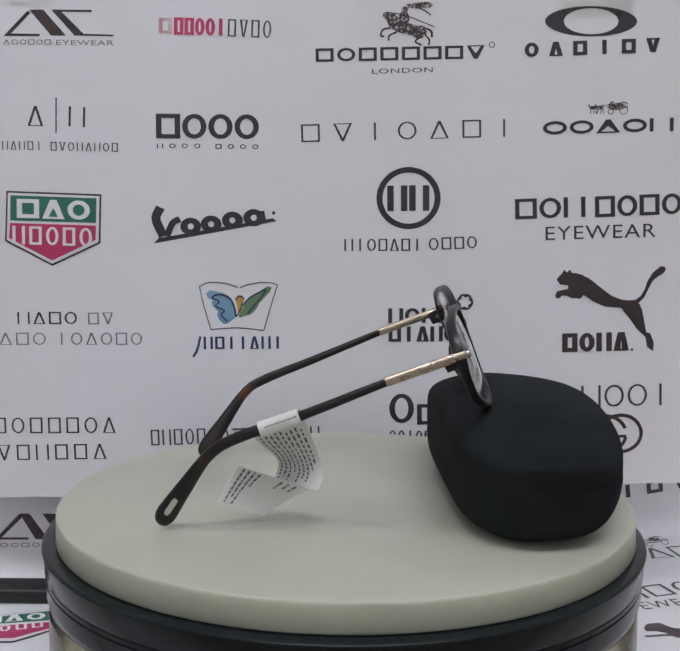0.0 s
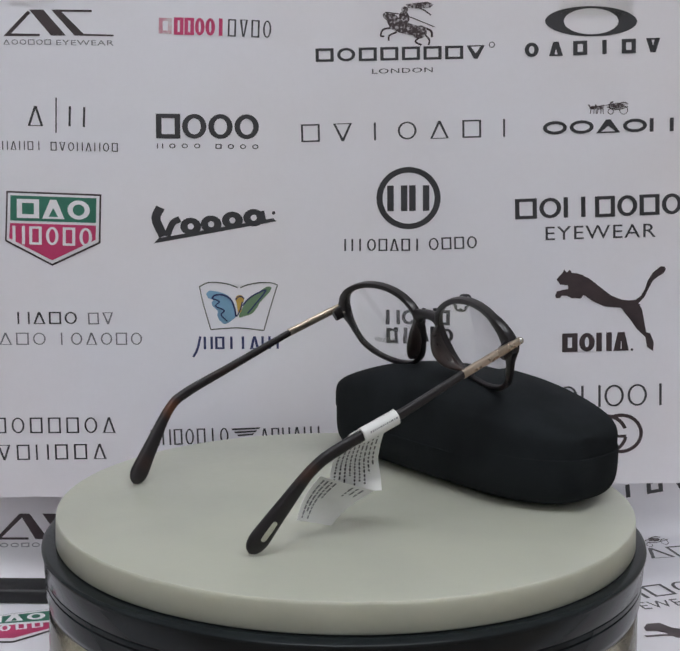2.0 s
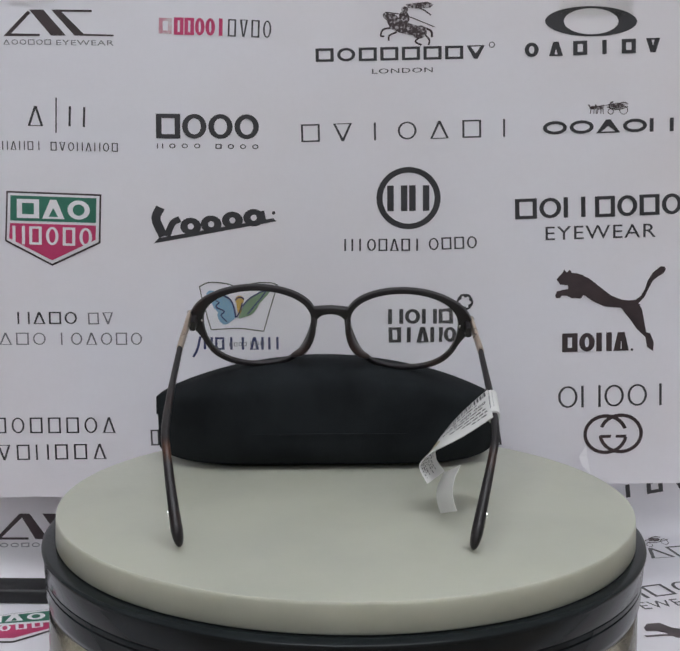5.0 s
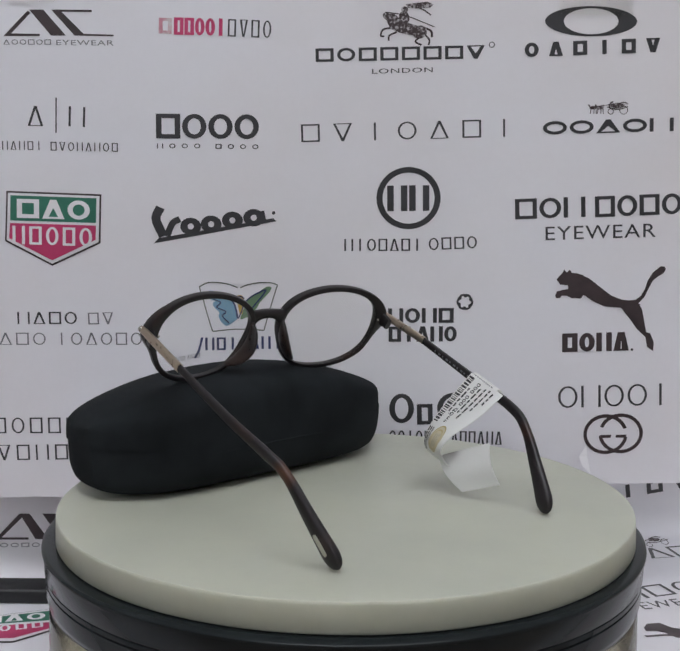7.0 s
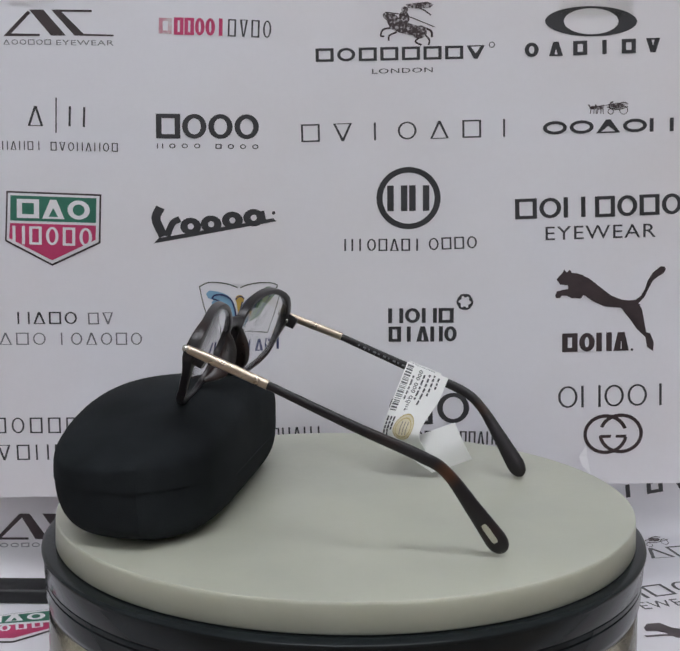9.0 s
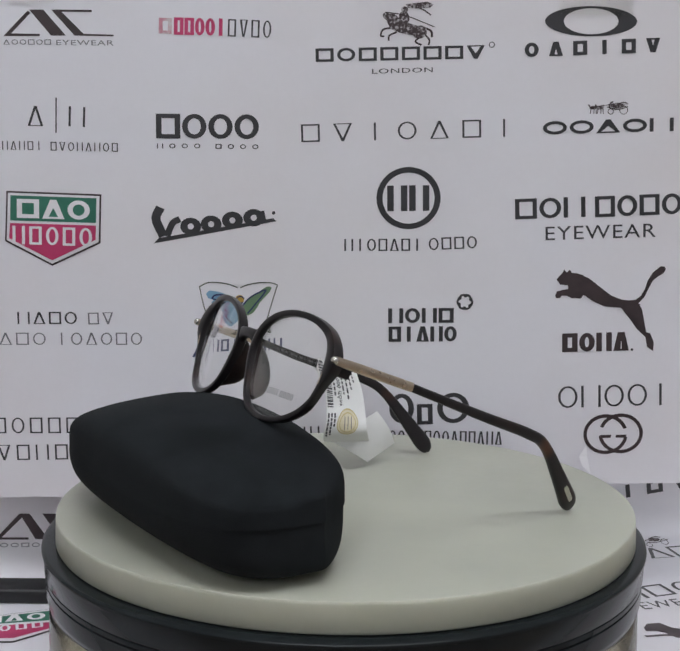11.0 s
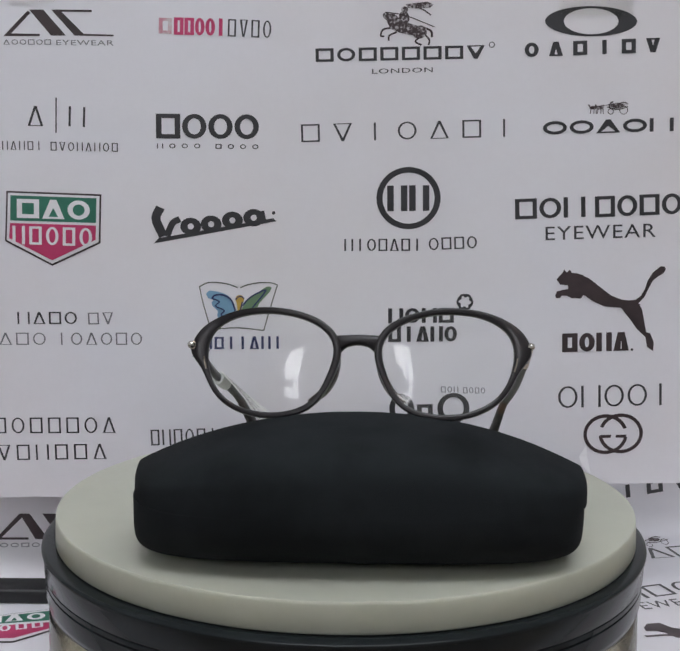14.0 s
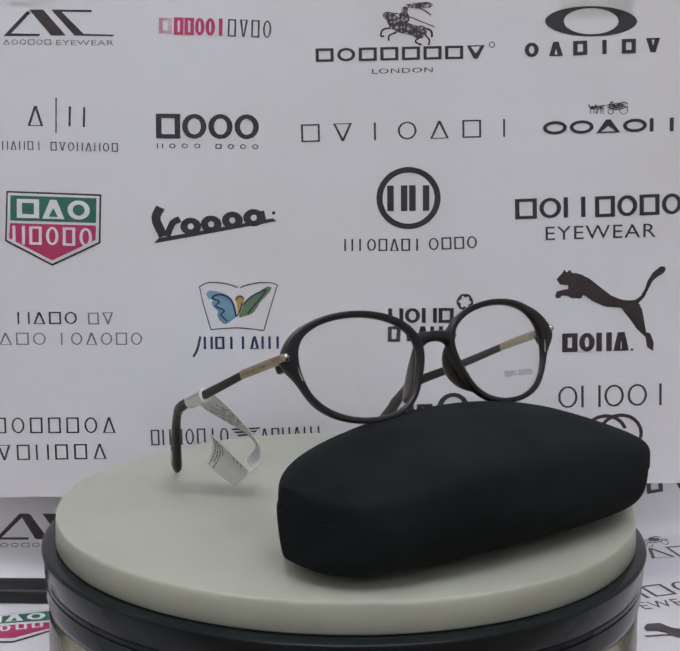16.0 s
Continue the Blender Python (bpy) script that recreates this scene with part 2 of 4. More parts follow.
def rounded(*pts):
    """A closed outline drawn softly through the given corners."""
    line = smooth_line([(x, y, 0) for x, y in pts + pts[:1]], 5 * len(pts))
    return [(p[0], p[1]) for p in line[:-1]]


def oval(sheet, put, name, mat, cx, cy, rx, ry, tilt=0.0, lift=LIFT):
    a = radians(tilt)
    pts = [(cx + rx * math.cos(k) * math.cos(a) - ry * math.sin(k) * math.sin(a), cy + rx * math.cos(k) * math.sin(a) + ry * math.sin(k) * math.cos(a)) for k in (2 * math.pi * i / 40 for i in range(40))]
    return polygon(sheet, put, name, mat, *pts, lift=lift)


def hoop(sheet, put, name, mat, cx, cy, rx, ry, ix, iy, start=0.0, end=360.0, lift=LIFT):
    lift = layered(lift)
    bm = bmesh.new()
    rows = []
    for i in range(57):
        k = radians(start + (end - start) * i / 56)
        rows.append([bm.verts.new(put(cx + a * math.cos(k), cy + b * math.sin(k), lift)) for a, b in ((rx, ry), (ix, iy))])
    for a, b in zip(rows, rows[1:]):
        bm.faces.new((a[0], a[1], b[1], b[0]))
    return part(name, bm, mat, sheet, smooth=False)


def lobed(sheet, put, name, mat, cx, cy, r, inner, swing, lift=LIFT):
    """A round ring whose opening has six soft lobes."""
    lift = layered(lift)
    bm = bmesh.new()
    rows = []
    for i in range(73):
        k = 2 * math.pi * i / 72
        q = inner + swing * math.cos(6 * k + math.pi / 6)
        rows.append([bm.verts.new(put(cx + a * math.cos(k), cy + a * math.sin(k), lift)) for a in (r + 0.12 * math.cos(6 * k + math.pi / 6), q)])
    for a, b in zip(rows, rows[1:]):
        bm.faces.new((a[0], a[1], b[1], b[0]))
    return part(name, bm, mat, sheet, smooth=False)


def stroke(sheet, put, name, mat, width, *pts, lift=LIFT):
    line = smooth_line([(x, y, 0) for x, y in pts], 10 * len(pts)) if len(pts) > 2 else [Vector((x, y, 0)) for x, y in pts]
    lift = layered(lift)
    bm = bmesh.new()
    rows = []
    for i, p in enumerate(line):
        t = (line[min(i + 1, len(line) - 1)] - line[max(i - 1, 0)]).normalized()
        d = Vector((-t.y, t.x, 0)) * width / 2
        rows.append([bm.verts.new(put(q.x, q.y, lift)) for q in (p + d, p - d)])
    for a, b in zip(rows, rows[1:]):
        bm.faces.new((a[0], a[1], b[1], b[0]))
    return part(name, bm, mat, sheet, smooth=False)


def marks(sheet, put, mat, x0, y0, x1, y1, height, shapes, pen, gap=0.28, lift=LIFT):
    """Plain marks in place of brand lettering, one for each sign of shapes, on the base line from (x0, y0) to (x1, y1).
    o: ring, h: hollow bar, n: two uprights, a: wedge, v: wedge upside down, i: single bar. gap is the share left free."""
    count = len(shapes)
    along = Vector((x1 - x0, y1 - y0))
    step = along.length / (count - gap) if count > 1 else along.length
    along.normalize()
    up = Vector((-along.y, along.x)) * (1 if height > 0 else -1)
    wide = step * (1 - gap) if count > 1 else step
    h = abs(height)
    p = min(pen, wide * 0.45)
    q = p * 0.75
    lift = layered(lift)
    for i, shape in enumerate(shapes):
        o = Vector((x0, y0)) + along * step * i
        if shape == "o":
            turn = [2 * math.pi * k / 28 for k in range(28)]
            outer = [(wide / 2 * (1 + math.cos(k)), h / 2 * (1 + math.sin(k))) for k in turn]
            inner = [(wide / 2 + (wide / 2 - p) * math.cos(k), h / 2 + (h / 2 - q) * math.sin(k)) for k in turn]
            loops = [(outer, inner)]
        elif shape in "av":
            outer = [(0, 0), (wide, 0), (wide / 2 + p * 0.6, h), (wide / 2 - p * 0.6, h)]
            inner = [(p * 1.25, q * 0.5), (wide - p * 1.25, q * 0.5), (wide / 2 + 0.05 * p, h - 2.2 * q), (wide / 2 - 0.05 * p, h - 2.2 * q)]
            if shape == "v":
                outer, inner = [[(x, h - y) for x, y in loop] for loop in (outer, inner)]
            loops = [(outer, inner)]
        elif shape == "n":
            loops = [([(x, 0), (x + p, 0), (x + p, h), (x, h)], None) for x in (0, wide - p)]
        elif shape == "i":
            m = (wide - p) / 2
            loops = [([(m, 0), (m + p, 0), (m + p, h), (m, h)], None)]
        else:
            loops = [([(0, 0), (wide, 0), (wide, h), (0, h)], [(p, q), (wide - p, q), (wide - p, h - q), (p, h - q)])]
        bm = bmesh.new()
        for outer, inner in loops:
            a = [bm.verts.new(put(*(o + along * x + up * y), lift)) for x, y in outer]
            if inner is None:
                bm.faces.new(a)
                continue
            c = [bm.verts.new(put(*(o + along * x + up * y), lift)) for x, y in inner]
            for k in range(len(a)):
                bm.faces.new((a[k], a[(k + 1) % len(a)], c[(k + 1) % len(a)], c[k]))
        part("printed_mark", bm, mat, sheet, smooth=False)


def words(sheet, put, mat, text, x0, y0, x1, y1, height, lift=LIFT, name="lettering", spacing=1.1, bold=0.0):
    """Lettering in the built-in font, fitted to a base line and a cap height."""
    cu = bpy.data.curves.new("text", "FONT")
    cu.body, cu.size, cu.space_character = text, 1.0, spacing
    cu.resolution_u = 3
    cu.offset = bold
    ob = bpy.data.objects.new("text", cu)
    me = bpy.data.meshes.new_from_object(ob)
    bpy.data.objects.remove(ob)
    xs, ys = [v.co.x for v in me.vertices], [v.co.y for v in me.vertices]
    lo, hi, top = min(xs), max(xs), max(ys)
    along = Vector((x1 - x0, y1 - y0))
    up = Vector((-along.y, along.x)).normalized() * height
    for v in me.vertices:
        q = Vector((x0, y0)) + along * (v.co.x - lo) / (hi - lo) + up * v.co.y / top
        v.co = put(q.x, q.y, lift)
    me.materials.clear()
    me.materials.append(mat)
    ob = new(name, me)
    ob.parent = sheet
    return ob


def upper_sheet():
    sh = thing("printed_sheet", pose(0, 0, 0), "white laminated sheet printed with rows of eyewear emblems, taped upright", "printed sheet", "printed sheets")
    bm = bmesh.new()
    n = 24
    rows = []
    for lift in (0.0, -0.0006):
        for top in (0, 1):
            rows.append([])
            for i in range(n + 1):
                u = -222 + 436 * i / n
                base = -49.3 + (u + 207) * 0.0331
                wave = 0.35 * math.sin(u * 0.09) if not top else 0.0
                rows[-1].append(bm.verts.new(on_upper(u, base + wave + (302 if top else 0), lift)))
    for a, b in ((0, 1), (3, 2), (2, 0), (1, 3)):
        for i in range(n):
            bm.faces.new((rows[a][i], rows[a][i + 1], rows[b][i + 1], rows[b][i]))
    for i in (0, n):
        bm.faces.new((rows[0][i], rows[1][i], rows[3][i], rows[2][i]))
    part("paper", bm, PAPER, sh, smooth=False)
    return sh


def lower_sheet():
    sh = thing("printed_sheet", pose(0, 0, 0), "white printed sheet curving from the wall down onto the table", "printed sheet", "printed sheets")
    vs = [-40, 0, 40] + [83 + 34.6 * i / 10 for i in range(11)] + [150, 200, 260, 330, 400, 460]
    bm = bmesh.new()
    front = [[bm.verts.new(on_lower(u, v, 0.0)) for u in range(-320, 321, 40)] for v in vs]
    back = [[bm.verts.new(on_lower(u, v, -0.0006)) for u in range(-320, 321, 40)] for v in vs]
    for g in (front, back):
        for a, b in zip(g, g[1:]):
            for i in range(len(a) - 1):
                bm.faces.new((a[i], a[i + 1], b[i + 1], b[i]))
    for a, b in zip(front, front[1:]):
        k = front.index(a)
        for i in (0, -1):
            bm.faces.new((a[i], b[i], back[k + 1][i], back[k][i]))
    for k in (0, -1):
        for i in range(len(front[0]) - 1):
            bm.faces.new((front[k][i], front[k][i + 1], back[k][i + 1], back[k][i]))
    part("paper", bm, PAPER, sh)
    return sh


UP, LOW = upper_sheet(), lower_sheet()
# first row
polygon(UP, on_upper, "emblem", INK_BROWN, (-181.07, 234.25), (-172.99, 234.30), (-160.62, 220.09), (-168.97, 220.04))
polygon(UP, on_upper, "emblem", INK_BROWN, (-195.99, 219.63), (-181.82, 233.77), (-180.39, 232.36), (-191.52, 221.09), (-175.33, 220.95), (-175.36, 219.76))
polygon(UP, on_upper, "emblem", INK_BROWN, (-168.59, 234.33), (-162.74, 233.18), (-150.30, 220.87), (-155.72, 220.12))
polygon(UP, on_upper, "emblem", INK_BROWN, (-168.59, 234.33), (-145.59, 234.24), (-145.62, 233.05), (-162.74, 233.18))
polygon(UP, on_upper, "emblem", INK_BROWN, (-155.72, 220.12), (-151.28, 221.10), (-133.63, 220.74), (-133.64, 219.78))
marks(UP, on_upper, INK_GREY, -196.15, 214.84, -169.10, 215.01, 2.87, 'aoohoh', 0.54, 0.2)
words(UP, on_upper, INK_GREY, "EYEWEAR", -166.16, 214.79, -133.74, 214.76, 2.87)
marks(UP, on_upper, INK_ROSE, -108.12, 221.62, -100.77, 221.42, 8.58, 'h', 2.21, 0.28)
marks(UP, on_upper, INK_PINK, -99.55, 220.96, -70.40, 220.42, 9.53, 'hhooi', 2.08, 0.08)
marks(UP, on_upper, INK, -69.18, 220.19, -44.70, 219.40, 9.53, 'hvho', 0.98, 0.3)
oval(UP, on_upper, "emblem", INK_ETCHED, 31.77, 225.12, 10.25, 3.09, -10)
oval(UP, on_upper, "emblem", INK_ETCHED, 39.13, 223.27, 4.15, 3.57, 20)
oval(UP, on_upper, "emblem", INK_ETCHED, 24.40, 228.88, 3.41, 4.75, 35)
oval(UP, on_upper, "emblem", INK_ETCHED, 20.70, 231.71, 2.68, 1.90, -30)
oval(UP, on_upper, "emblem", INK_ETCHED, 30.22, 230.82, 2.93, 4.03, 10)
oval(UP, on_upper, "emblem", INK_ETCHED, 30.40, 235.56, 1.95, 1.66, 0)
stroke(UP, on_upper, "emblem", INK_BROWN, 0.54, (19.45, 234.07), (30.93, 232.25), (47.37, 226.17))
stroke(UP, on_upper, "emblem", INK_BROWN, 0.98, (23.71, 225.55), (18.60, 224.56), (17.17, 221.22), (19.13, 220.76))
stroke(UP, on_upper, "emblem", INK_BROWN, 0.98, (26.19, 223.18), (22.06, 221.25), (21.61, 218.39))
stroke(UP, on_upper, "emblem", INK_BROWN, 0.98, (39.65, 220.89), (36.77, 218.01), (40.22, 216.12))
stroke(UP, on_upper, "emblem", INK_BROWN, 0.98, (42.08, 221.86), (44.57, 219.01), (44.14, 216.14))
stroke(UP, on_upper, "emblem", INK_BROWN, 1.22, (41.53, 225.66), (45.46, 223.78), (46.01, 220.45))
polygon(UP, on_upper, "emblem", INK_ETCHED, (30.84, 238.41), (42.98, 239.90), (46.66, 238.50), (44.75, 236.60), (36.96, 236.08), (32.09, 236.52))
stroke(UP, on_upper, "emblem", INK_BROWN, 0.73, (33.28, 237.95), (40.62, 235.63), (45.31, 232.57))
marks(UP, on_upper, INK, -19.43, 206.40, 76.08, 208.94, 7.43, 'hohhhhhv', 1.84, 0.16)
words(UP, on_upper, INK, "LONDON", 12.52, 200.12, 46.85, 201.31, 2.64)
hoop(UP, on_upper, "emblem", INK, 79.80, 216.61, 1.71, 1.67, 1.22, 1.19, 0, 360)
hoop(UP, on_upper, "emblem", INK, 135.22, 229.81, 25.78, 8.29, 15.32, 7.11, 0, 360)
marks(UP, on_upper, INK, 98.56, 209.80, 174.64, 213.17, 7.89, 'oahihv', 2.44, 0.42)
# second row
marks(UP, on_upper, INK, -183.71, 169.72, -174.78, 169.53, 11.21, 'a', 1.24, 0.28)
marks(UP, on_upper, INK, -160.39, 169.63, -150.98, 169.21, 11.20, 'n', 1.24, 0.28)
polygon(UP, on_upper, "emblem", INK, (-167.42, 185.63), (-166.67, 185.64), (-167.19, 165.92), (-167.93, 165.92))
marks(UP, on_upper, INK, -203.52, 156.12, -175.90, 156.07, 4.91, 'hnanhi', 0.65, 0.3)
marks(UP, on_upper, INK, -170.93, 155.86, -132.40, 155.40, 4.91, 'hvonanoh', 0.65, 0.3)
marks(UP, on_upper, INK, -110.42, 163.15, -51.68, 163.07, 13.90, 'hooo', 3.22, 0.07)
marks(UP, on_upper, INK, -110.01, 157.52, -85.18, 157.70, 2.69, 'nooo', 0.65, 0.5)
marks(UP, on_upper, INK, -76.50, 157.51, -51.94, 157.45, 2.69, 'hooo', 0.65, 0.5)
marks(UP, on_upper, INK, -27.40, 161.54, 93.43, 165.57, 10.00, 'hvioahi', 1.14, 0.42)
hoop(UP, on_upper, "emblem", INK_BROWN, 155.46, 180.82, 2.46, 2.42, 2.06, 2.03, 0, 360)
hoop(UP, on_upper, "emblem", INK_BROWN, 148.12, 180.04, 1.72, 1.70, 1.33, 1.31, 0, 360)
oval(UP, on_upper, "emblem", INK_ETCHED, 151.91, 183.45, 3.93, 1.45, 0)
stroke(UP, on_upper, "emblem", INK_BROWN, 0.49, (146.06, 182.45), (152.24, 181.28), (157.83, 182.77))
stroke(UP, on_upper, "emblem", INK_BROWN, 0.74, (147.29, 182.21), (147.94, 184.64), (149.37, 185.61))
stroke(UP, on_upper, "emblem", INK_BROWN, 0.49, (152.85, 184.67), (155.77, 185.17), (157.77, 184.22))
oval(UP, on_upper, "emblem", INK_ETCHED, 138.21, 182.15, 2.21, 0.97, 10)
stroke(UP, on_upper, "emblem", INK_BROWN, 0.64, (136.49, 182.14), (135.70, 183.34), (135.20, 183.58))
stroke(UP, on_upper, "emblem", INK_BROWN, 0.44, (137.00, 181.66), (136.61, 178.75))
stroke(UP, on_upper, "emblem", INK_BROWN, 0.44, (139.70, 181.68), (140.06, 178.53))
stroke(UP, on_upper, "emblem", INK_BROWN, 0.44, (138.72, 181.43), (138.58, 178.76))
oval(UP, on_upper, "emblem", INK_ETCHED, 142.14, 182.18, 2.21, 0.97, 10)
stroke(UP, on_upper, "emblem", INK_BROWN, 0.64, (140.42, 182.17), (139.63, 183.37), (139.13, 183.61))
stroke(UP, on_upper, "emblem", INK_BROWN, 0.44, (140.93, 181.69), (140.54, 178.78))
stroke(UP, on_upper, "emblem", INK_BROWN, 0.44, (143.63, 181.70), (143.99, 178.56))
stroke(UP, on_upper, "emblem", INK_BROWN, 0.44, (142.65, 181.45), (142.51, 178.79))
stroke(UP, on_upper, "emblem", INK_BROWN, 0.34, (139.17, 182.64), (144.05, 183.40), (147.96, 183.91))
marks(UP, on_upper, INK, 110.18, 166.66, 184.23, 169.37, 7.54, 'ooaon', 2.22, 0.1)
# third row
polygon(UP, on_upper, "emblem", INK_BROWN, (-197.05, 132.74), (-142.35, 131.16), (-143.44, 102.99), (-171.69, 89.70), (-198.73, 103.81))
polygon(UP, on_upper, "emblem", INK_WHITE, (-196.08, 131.75), (-143.37, 130.16), (-144.43, 103.74), (-171.66, 90.96), (-197.70, 104.57), lift=0.0005)
polygon(UP, on_upper, "emblem", INK_GREEN, (-194.62, 130.28), (-145.15, 128.91), (-145.70, 114.73), (-195.33, 115.84), lift=0.0007)
polygon(UP, on_upper, "emblem", INK_PINK, (-195.38, 114.35), (-145.73, 113.23), (-146.16, 104.98), (-171.60, 92.97), (-196.16, 105.59), lift=0.0007)
marks(UP, on_upper, INK_WHITE, -191.27, 117.37, -149.17, 116.45, 10.95, 'hao', 3.01, 0.12, 0.0009)
marks(UP, on_upper, INK_WHITE, -194.24, 102.34, -148.25, 101.20, 10.52, 'nhoho', 1.76, 0.25, 0.0009)
polygon(UP, on_upper, "emblem", INK, (-112.54, 103.23), (-109.73, 106.26), (-43.53, 118.25), (-41.53, 116.52))
stroke(UP, on_upper, "emblem", INK, 5.25, (-108.48, 123.97), (-111.08, 117.24), (-106.96, 107.28))
stroke(UP, on_upper, "emblem", INK, 3.76, (-104.95, 107.30), (-101.60, 114.82), (-97.31, 117.34))
hoop(UP, on_upper, "emblem", INK, -91.10, 113.15, 6.01, 4.99, 1.75, 1.75, 0, 360)
hoop(UP, on_upper, "emblem", INK, -79.31, 114.49, 6.01, 4.98, 1.75, 1.74, 0, 360)
hoop(UP, on_upper, "emblem", INK, -67.04, 116.83, 6.00, 4.98, 1.75, 1.74, 0, 360)
hoop(UP, on_upper, "emblem", INK, -54.78, 118.41, 6.00, 4.97, 1.75, 1.74, 0, 360)
marks(UP, on_upper, INK, -51.53, 115.95, -47.53, 116.73, 5.97, 'h', 2.00, 0.28)
oval(UP, on_upper, "emblem", INK, -43.28, 121.24, 1.00, 0.99, 0)
hoop(UP, on_upper, "emblem", INK, 34.21, 130.26, 18.41, 17.75, 14.93, 14.56, 0, 360)
marks(UP, on_upper, INK, 22.11, 122.73, 46.28, 123.16, 14.60, 'nn', 3.74, 0.08)
marks(UP, on_upper, INK, -2.40, 99.59, 42.19, 100.19, 7.01, 'niohahi', 1.00, 0.22)
marks(UP, on_upper, INK, 46.44, 100.47, 74.19, 101.94, 7.00, 'ohho', 1.00, 0.22)
marks(UP, on_upper, INK, 95.73, 118.57, 136.02, 120.37, 11.65, 'hon', 2.49, 0.1)
marks(UP, on_upper, INK, 141.50, 120.16, 191.13, 122.52, 11.89, 'hoho', 2.49, 0.1)
words(UP, on_upper, INK, "EYEWEAR", 113.54, 106.75, 176.81, 109.24, 7.73)
# fourth row
marks(UP, on_upper, INK, -192.91, 55.51, -158.12, 55.80, 7.15, 'naho', 1.07, 0.22)
marks(UP, on_upper, INK_GREY, -151.53, 55.60, -136.81, 55.98, 6.89, 'hv', 0.86, 0.25)
marks(UP, on_upper, INK_GREY, -213.92, 43.03, -176.74, 43.34, 7.19, 'naho', 0.87, 0.25)
marks(UP, on_upper, INK_GREY, -170.63, 43.40, -120.26, 43.83, 7.19, 'ioaoho', 0.87, 0.25)
stroke(UP, on_upper, "emblem", INK_OLIVE, 0.66, (-86.4, 78.3), (-84.3, 68.4), (-80.0, 53.2))
stroke(UP, on_upper, "emblem", INK_OLIVE, 0.66, (-80.0, 53.2), (-64.3, 54.3), (-49.0, 52.9))
stroke(UP, on_upper, "emblem", INK_OLIVE, 0.66, (-49.0, 52.9), (-45.2, 66.3), (-41.1, 79.6))
stroke(UP, on_upper, "emblem", INK_OLIVE, 0.66, (-86.4, 78.3), (-81.7, 80.6), (-75.8, 80.8), (-69.8, 79.9), (-63.9, 77.9))
stroke(UP, on_upper, "emblem", INK_OLIVE, 0.66, (-62.6, 77.9), (-58.0, 79.7), (-51.2, 80.9), (-44.4, 80.8), (-41.1, 79.6))
polygon(UP, on_upper, "emblem", INK_BLUE, *rounded((-82.7, 74.2), (-80.5, 76.0), (-74.9, 75.2), (-69.7, 73.1), (-66.3, 68.4), (-65.3, 61.6), (-67.3, 59.0), (-71.5, 56.5), (-74.7, 58.6), (-76.2, 62.0), (-75.8, 64.1), (-78.8, 67.1), (-79.4, 69.4), (-78.3, 70.6), (-81.1, 71.6)))
stroke(UP, on_upper, "emblem", INK_NAVY, 0.95, (-79.2, 71.6), (-77.1, 73.5), (-72.4, 73.5), (-68.1, 70.9), (-66.0, 65.8), (-65.2, 60.9), lift=0.0006)
stroke(UP, on_upper, "emblem", INK_NAVY, 0.75, (-79.2, 71.6), (-74.9, 69.7), (-77.0, 67.1), (-72.0, 64.6), (-73.8, 62.0), (-70.3, 58.2), lift=0.0006)
polygon(UP, on_upper, "emblem", INK_LEAF, *rounded((-44.4, 77.9), (-45.6, 78.7), (-47.8, 78.3), (-51.2, 76.0), (-58.0, 70.9), (-62.2, 65.0), (-63.5, 60.6), (-60.5, 61.2), (-55.8, 62.9), (-52.7, 66.7), (-51.2, 69.4), (-46.1, 75.0)))
stroke(UP, on_upper, "emblem", INK_NAVY, 0.80, (-61.4, 67.4), (-58.0, 71.4), (-53.7, 74.3), (-48.0, 76.7), (-49.9, 73.3), (-54.6, 67.5), (-58.4, 62.9), lift=0.0006)
stroke(UP, on_upper, "emblem", INK_NAVY, 0.70, (-65.4, 70.9), (-63.9, 72.5), (-62.0, 72.8), (-60.3, 71.6), lift=0.0008)
stroke(UP, on_upper, "emblem", INK_NAVY, 0.70, (-61.5, 69.7), (-62.6, 65.4), (-64.8, 60.9), lift=0.0008)
oval(UP, on_upper, "emblem", INK_YELLOW, -62.99, 71.10, 2.52, 2.54, 0, lift=0.0006)
polygon(UP, on_upper, "emblem", INK_YELLOW, (-65.01, 70.07), (-61.22, 70.10), (-62.26, 63.49), (-64.03, 63.47), lift=0.0006)
marks(UP, on_upper, INK_NAVY, -84.20, 41.55, -38.20, 42.21, 7.40, 'nhiiani', 1.40, 0.2)
stroke(UP, on_upper, "emblem", INK_NAVY, 1.40, (-86.10, 49.10), (-88.00, 41.40), (-90.40, 36.90))
marks(UP, on_upper, INK, 23.45, 57.84, 61.58, 58.41, 8.65, 'nonh', 2.27, 0.1)
marks(UP, on_upper, INK, 23.85, 46.85, 63.58, 47.45, 8.94, 'hiano', 2.28, 0.1)
lobed(UP, on_upper, "emblem", INK, 67.87, 70.66, 4.78, 3.15, 0.55)
polygon(UP, on_upper, "emblem", INK_BROWN, (124.72, 90.05), (126.28, 88.31), (128.11, 89.83), (129.16, 88.20), (135.72, 87.00), (139.69, 81.11), (134.96, 73.11), (129.92, 73.45), (127.48, 78.74), (127.16, 80.76), (122.75, 81.22), (120.53, 84.11), (121.97, 86.01), (123.79, 87.91))
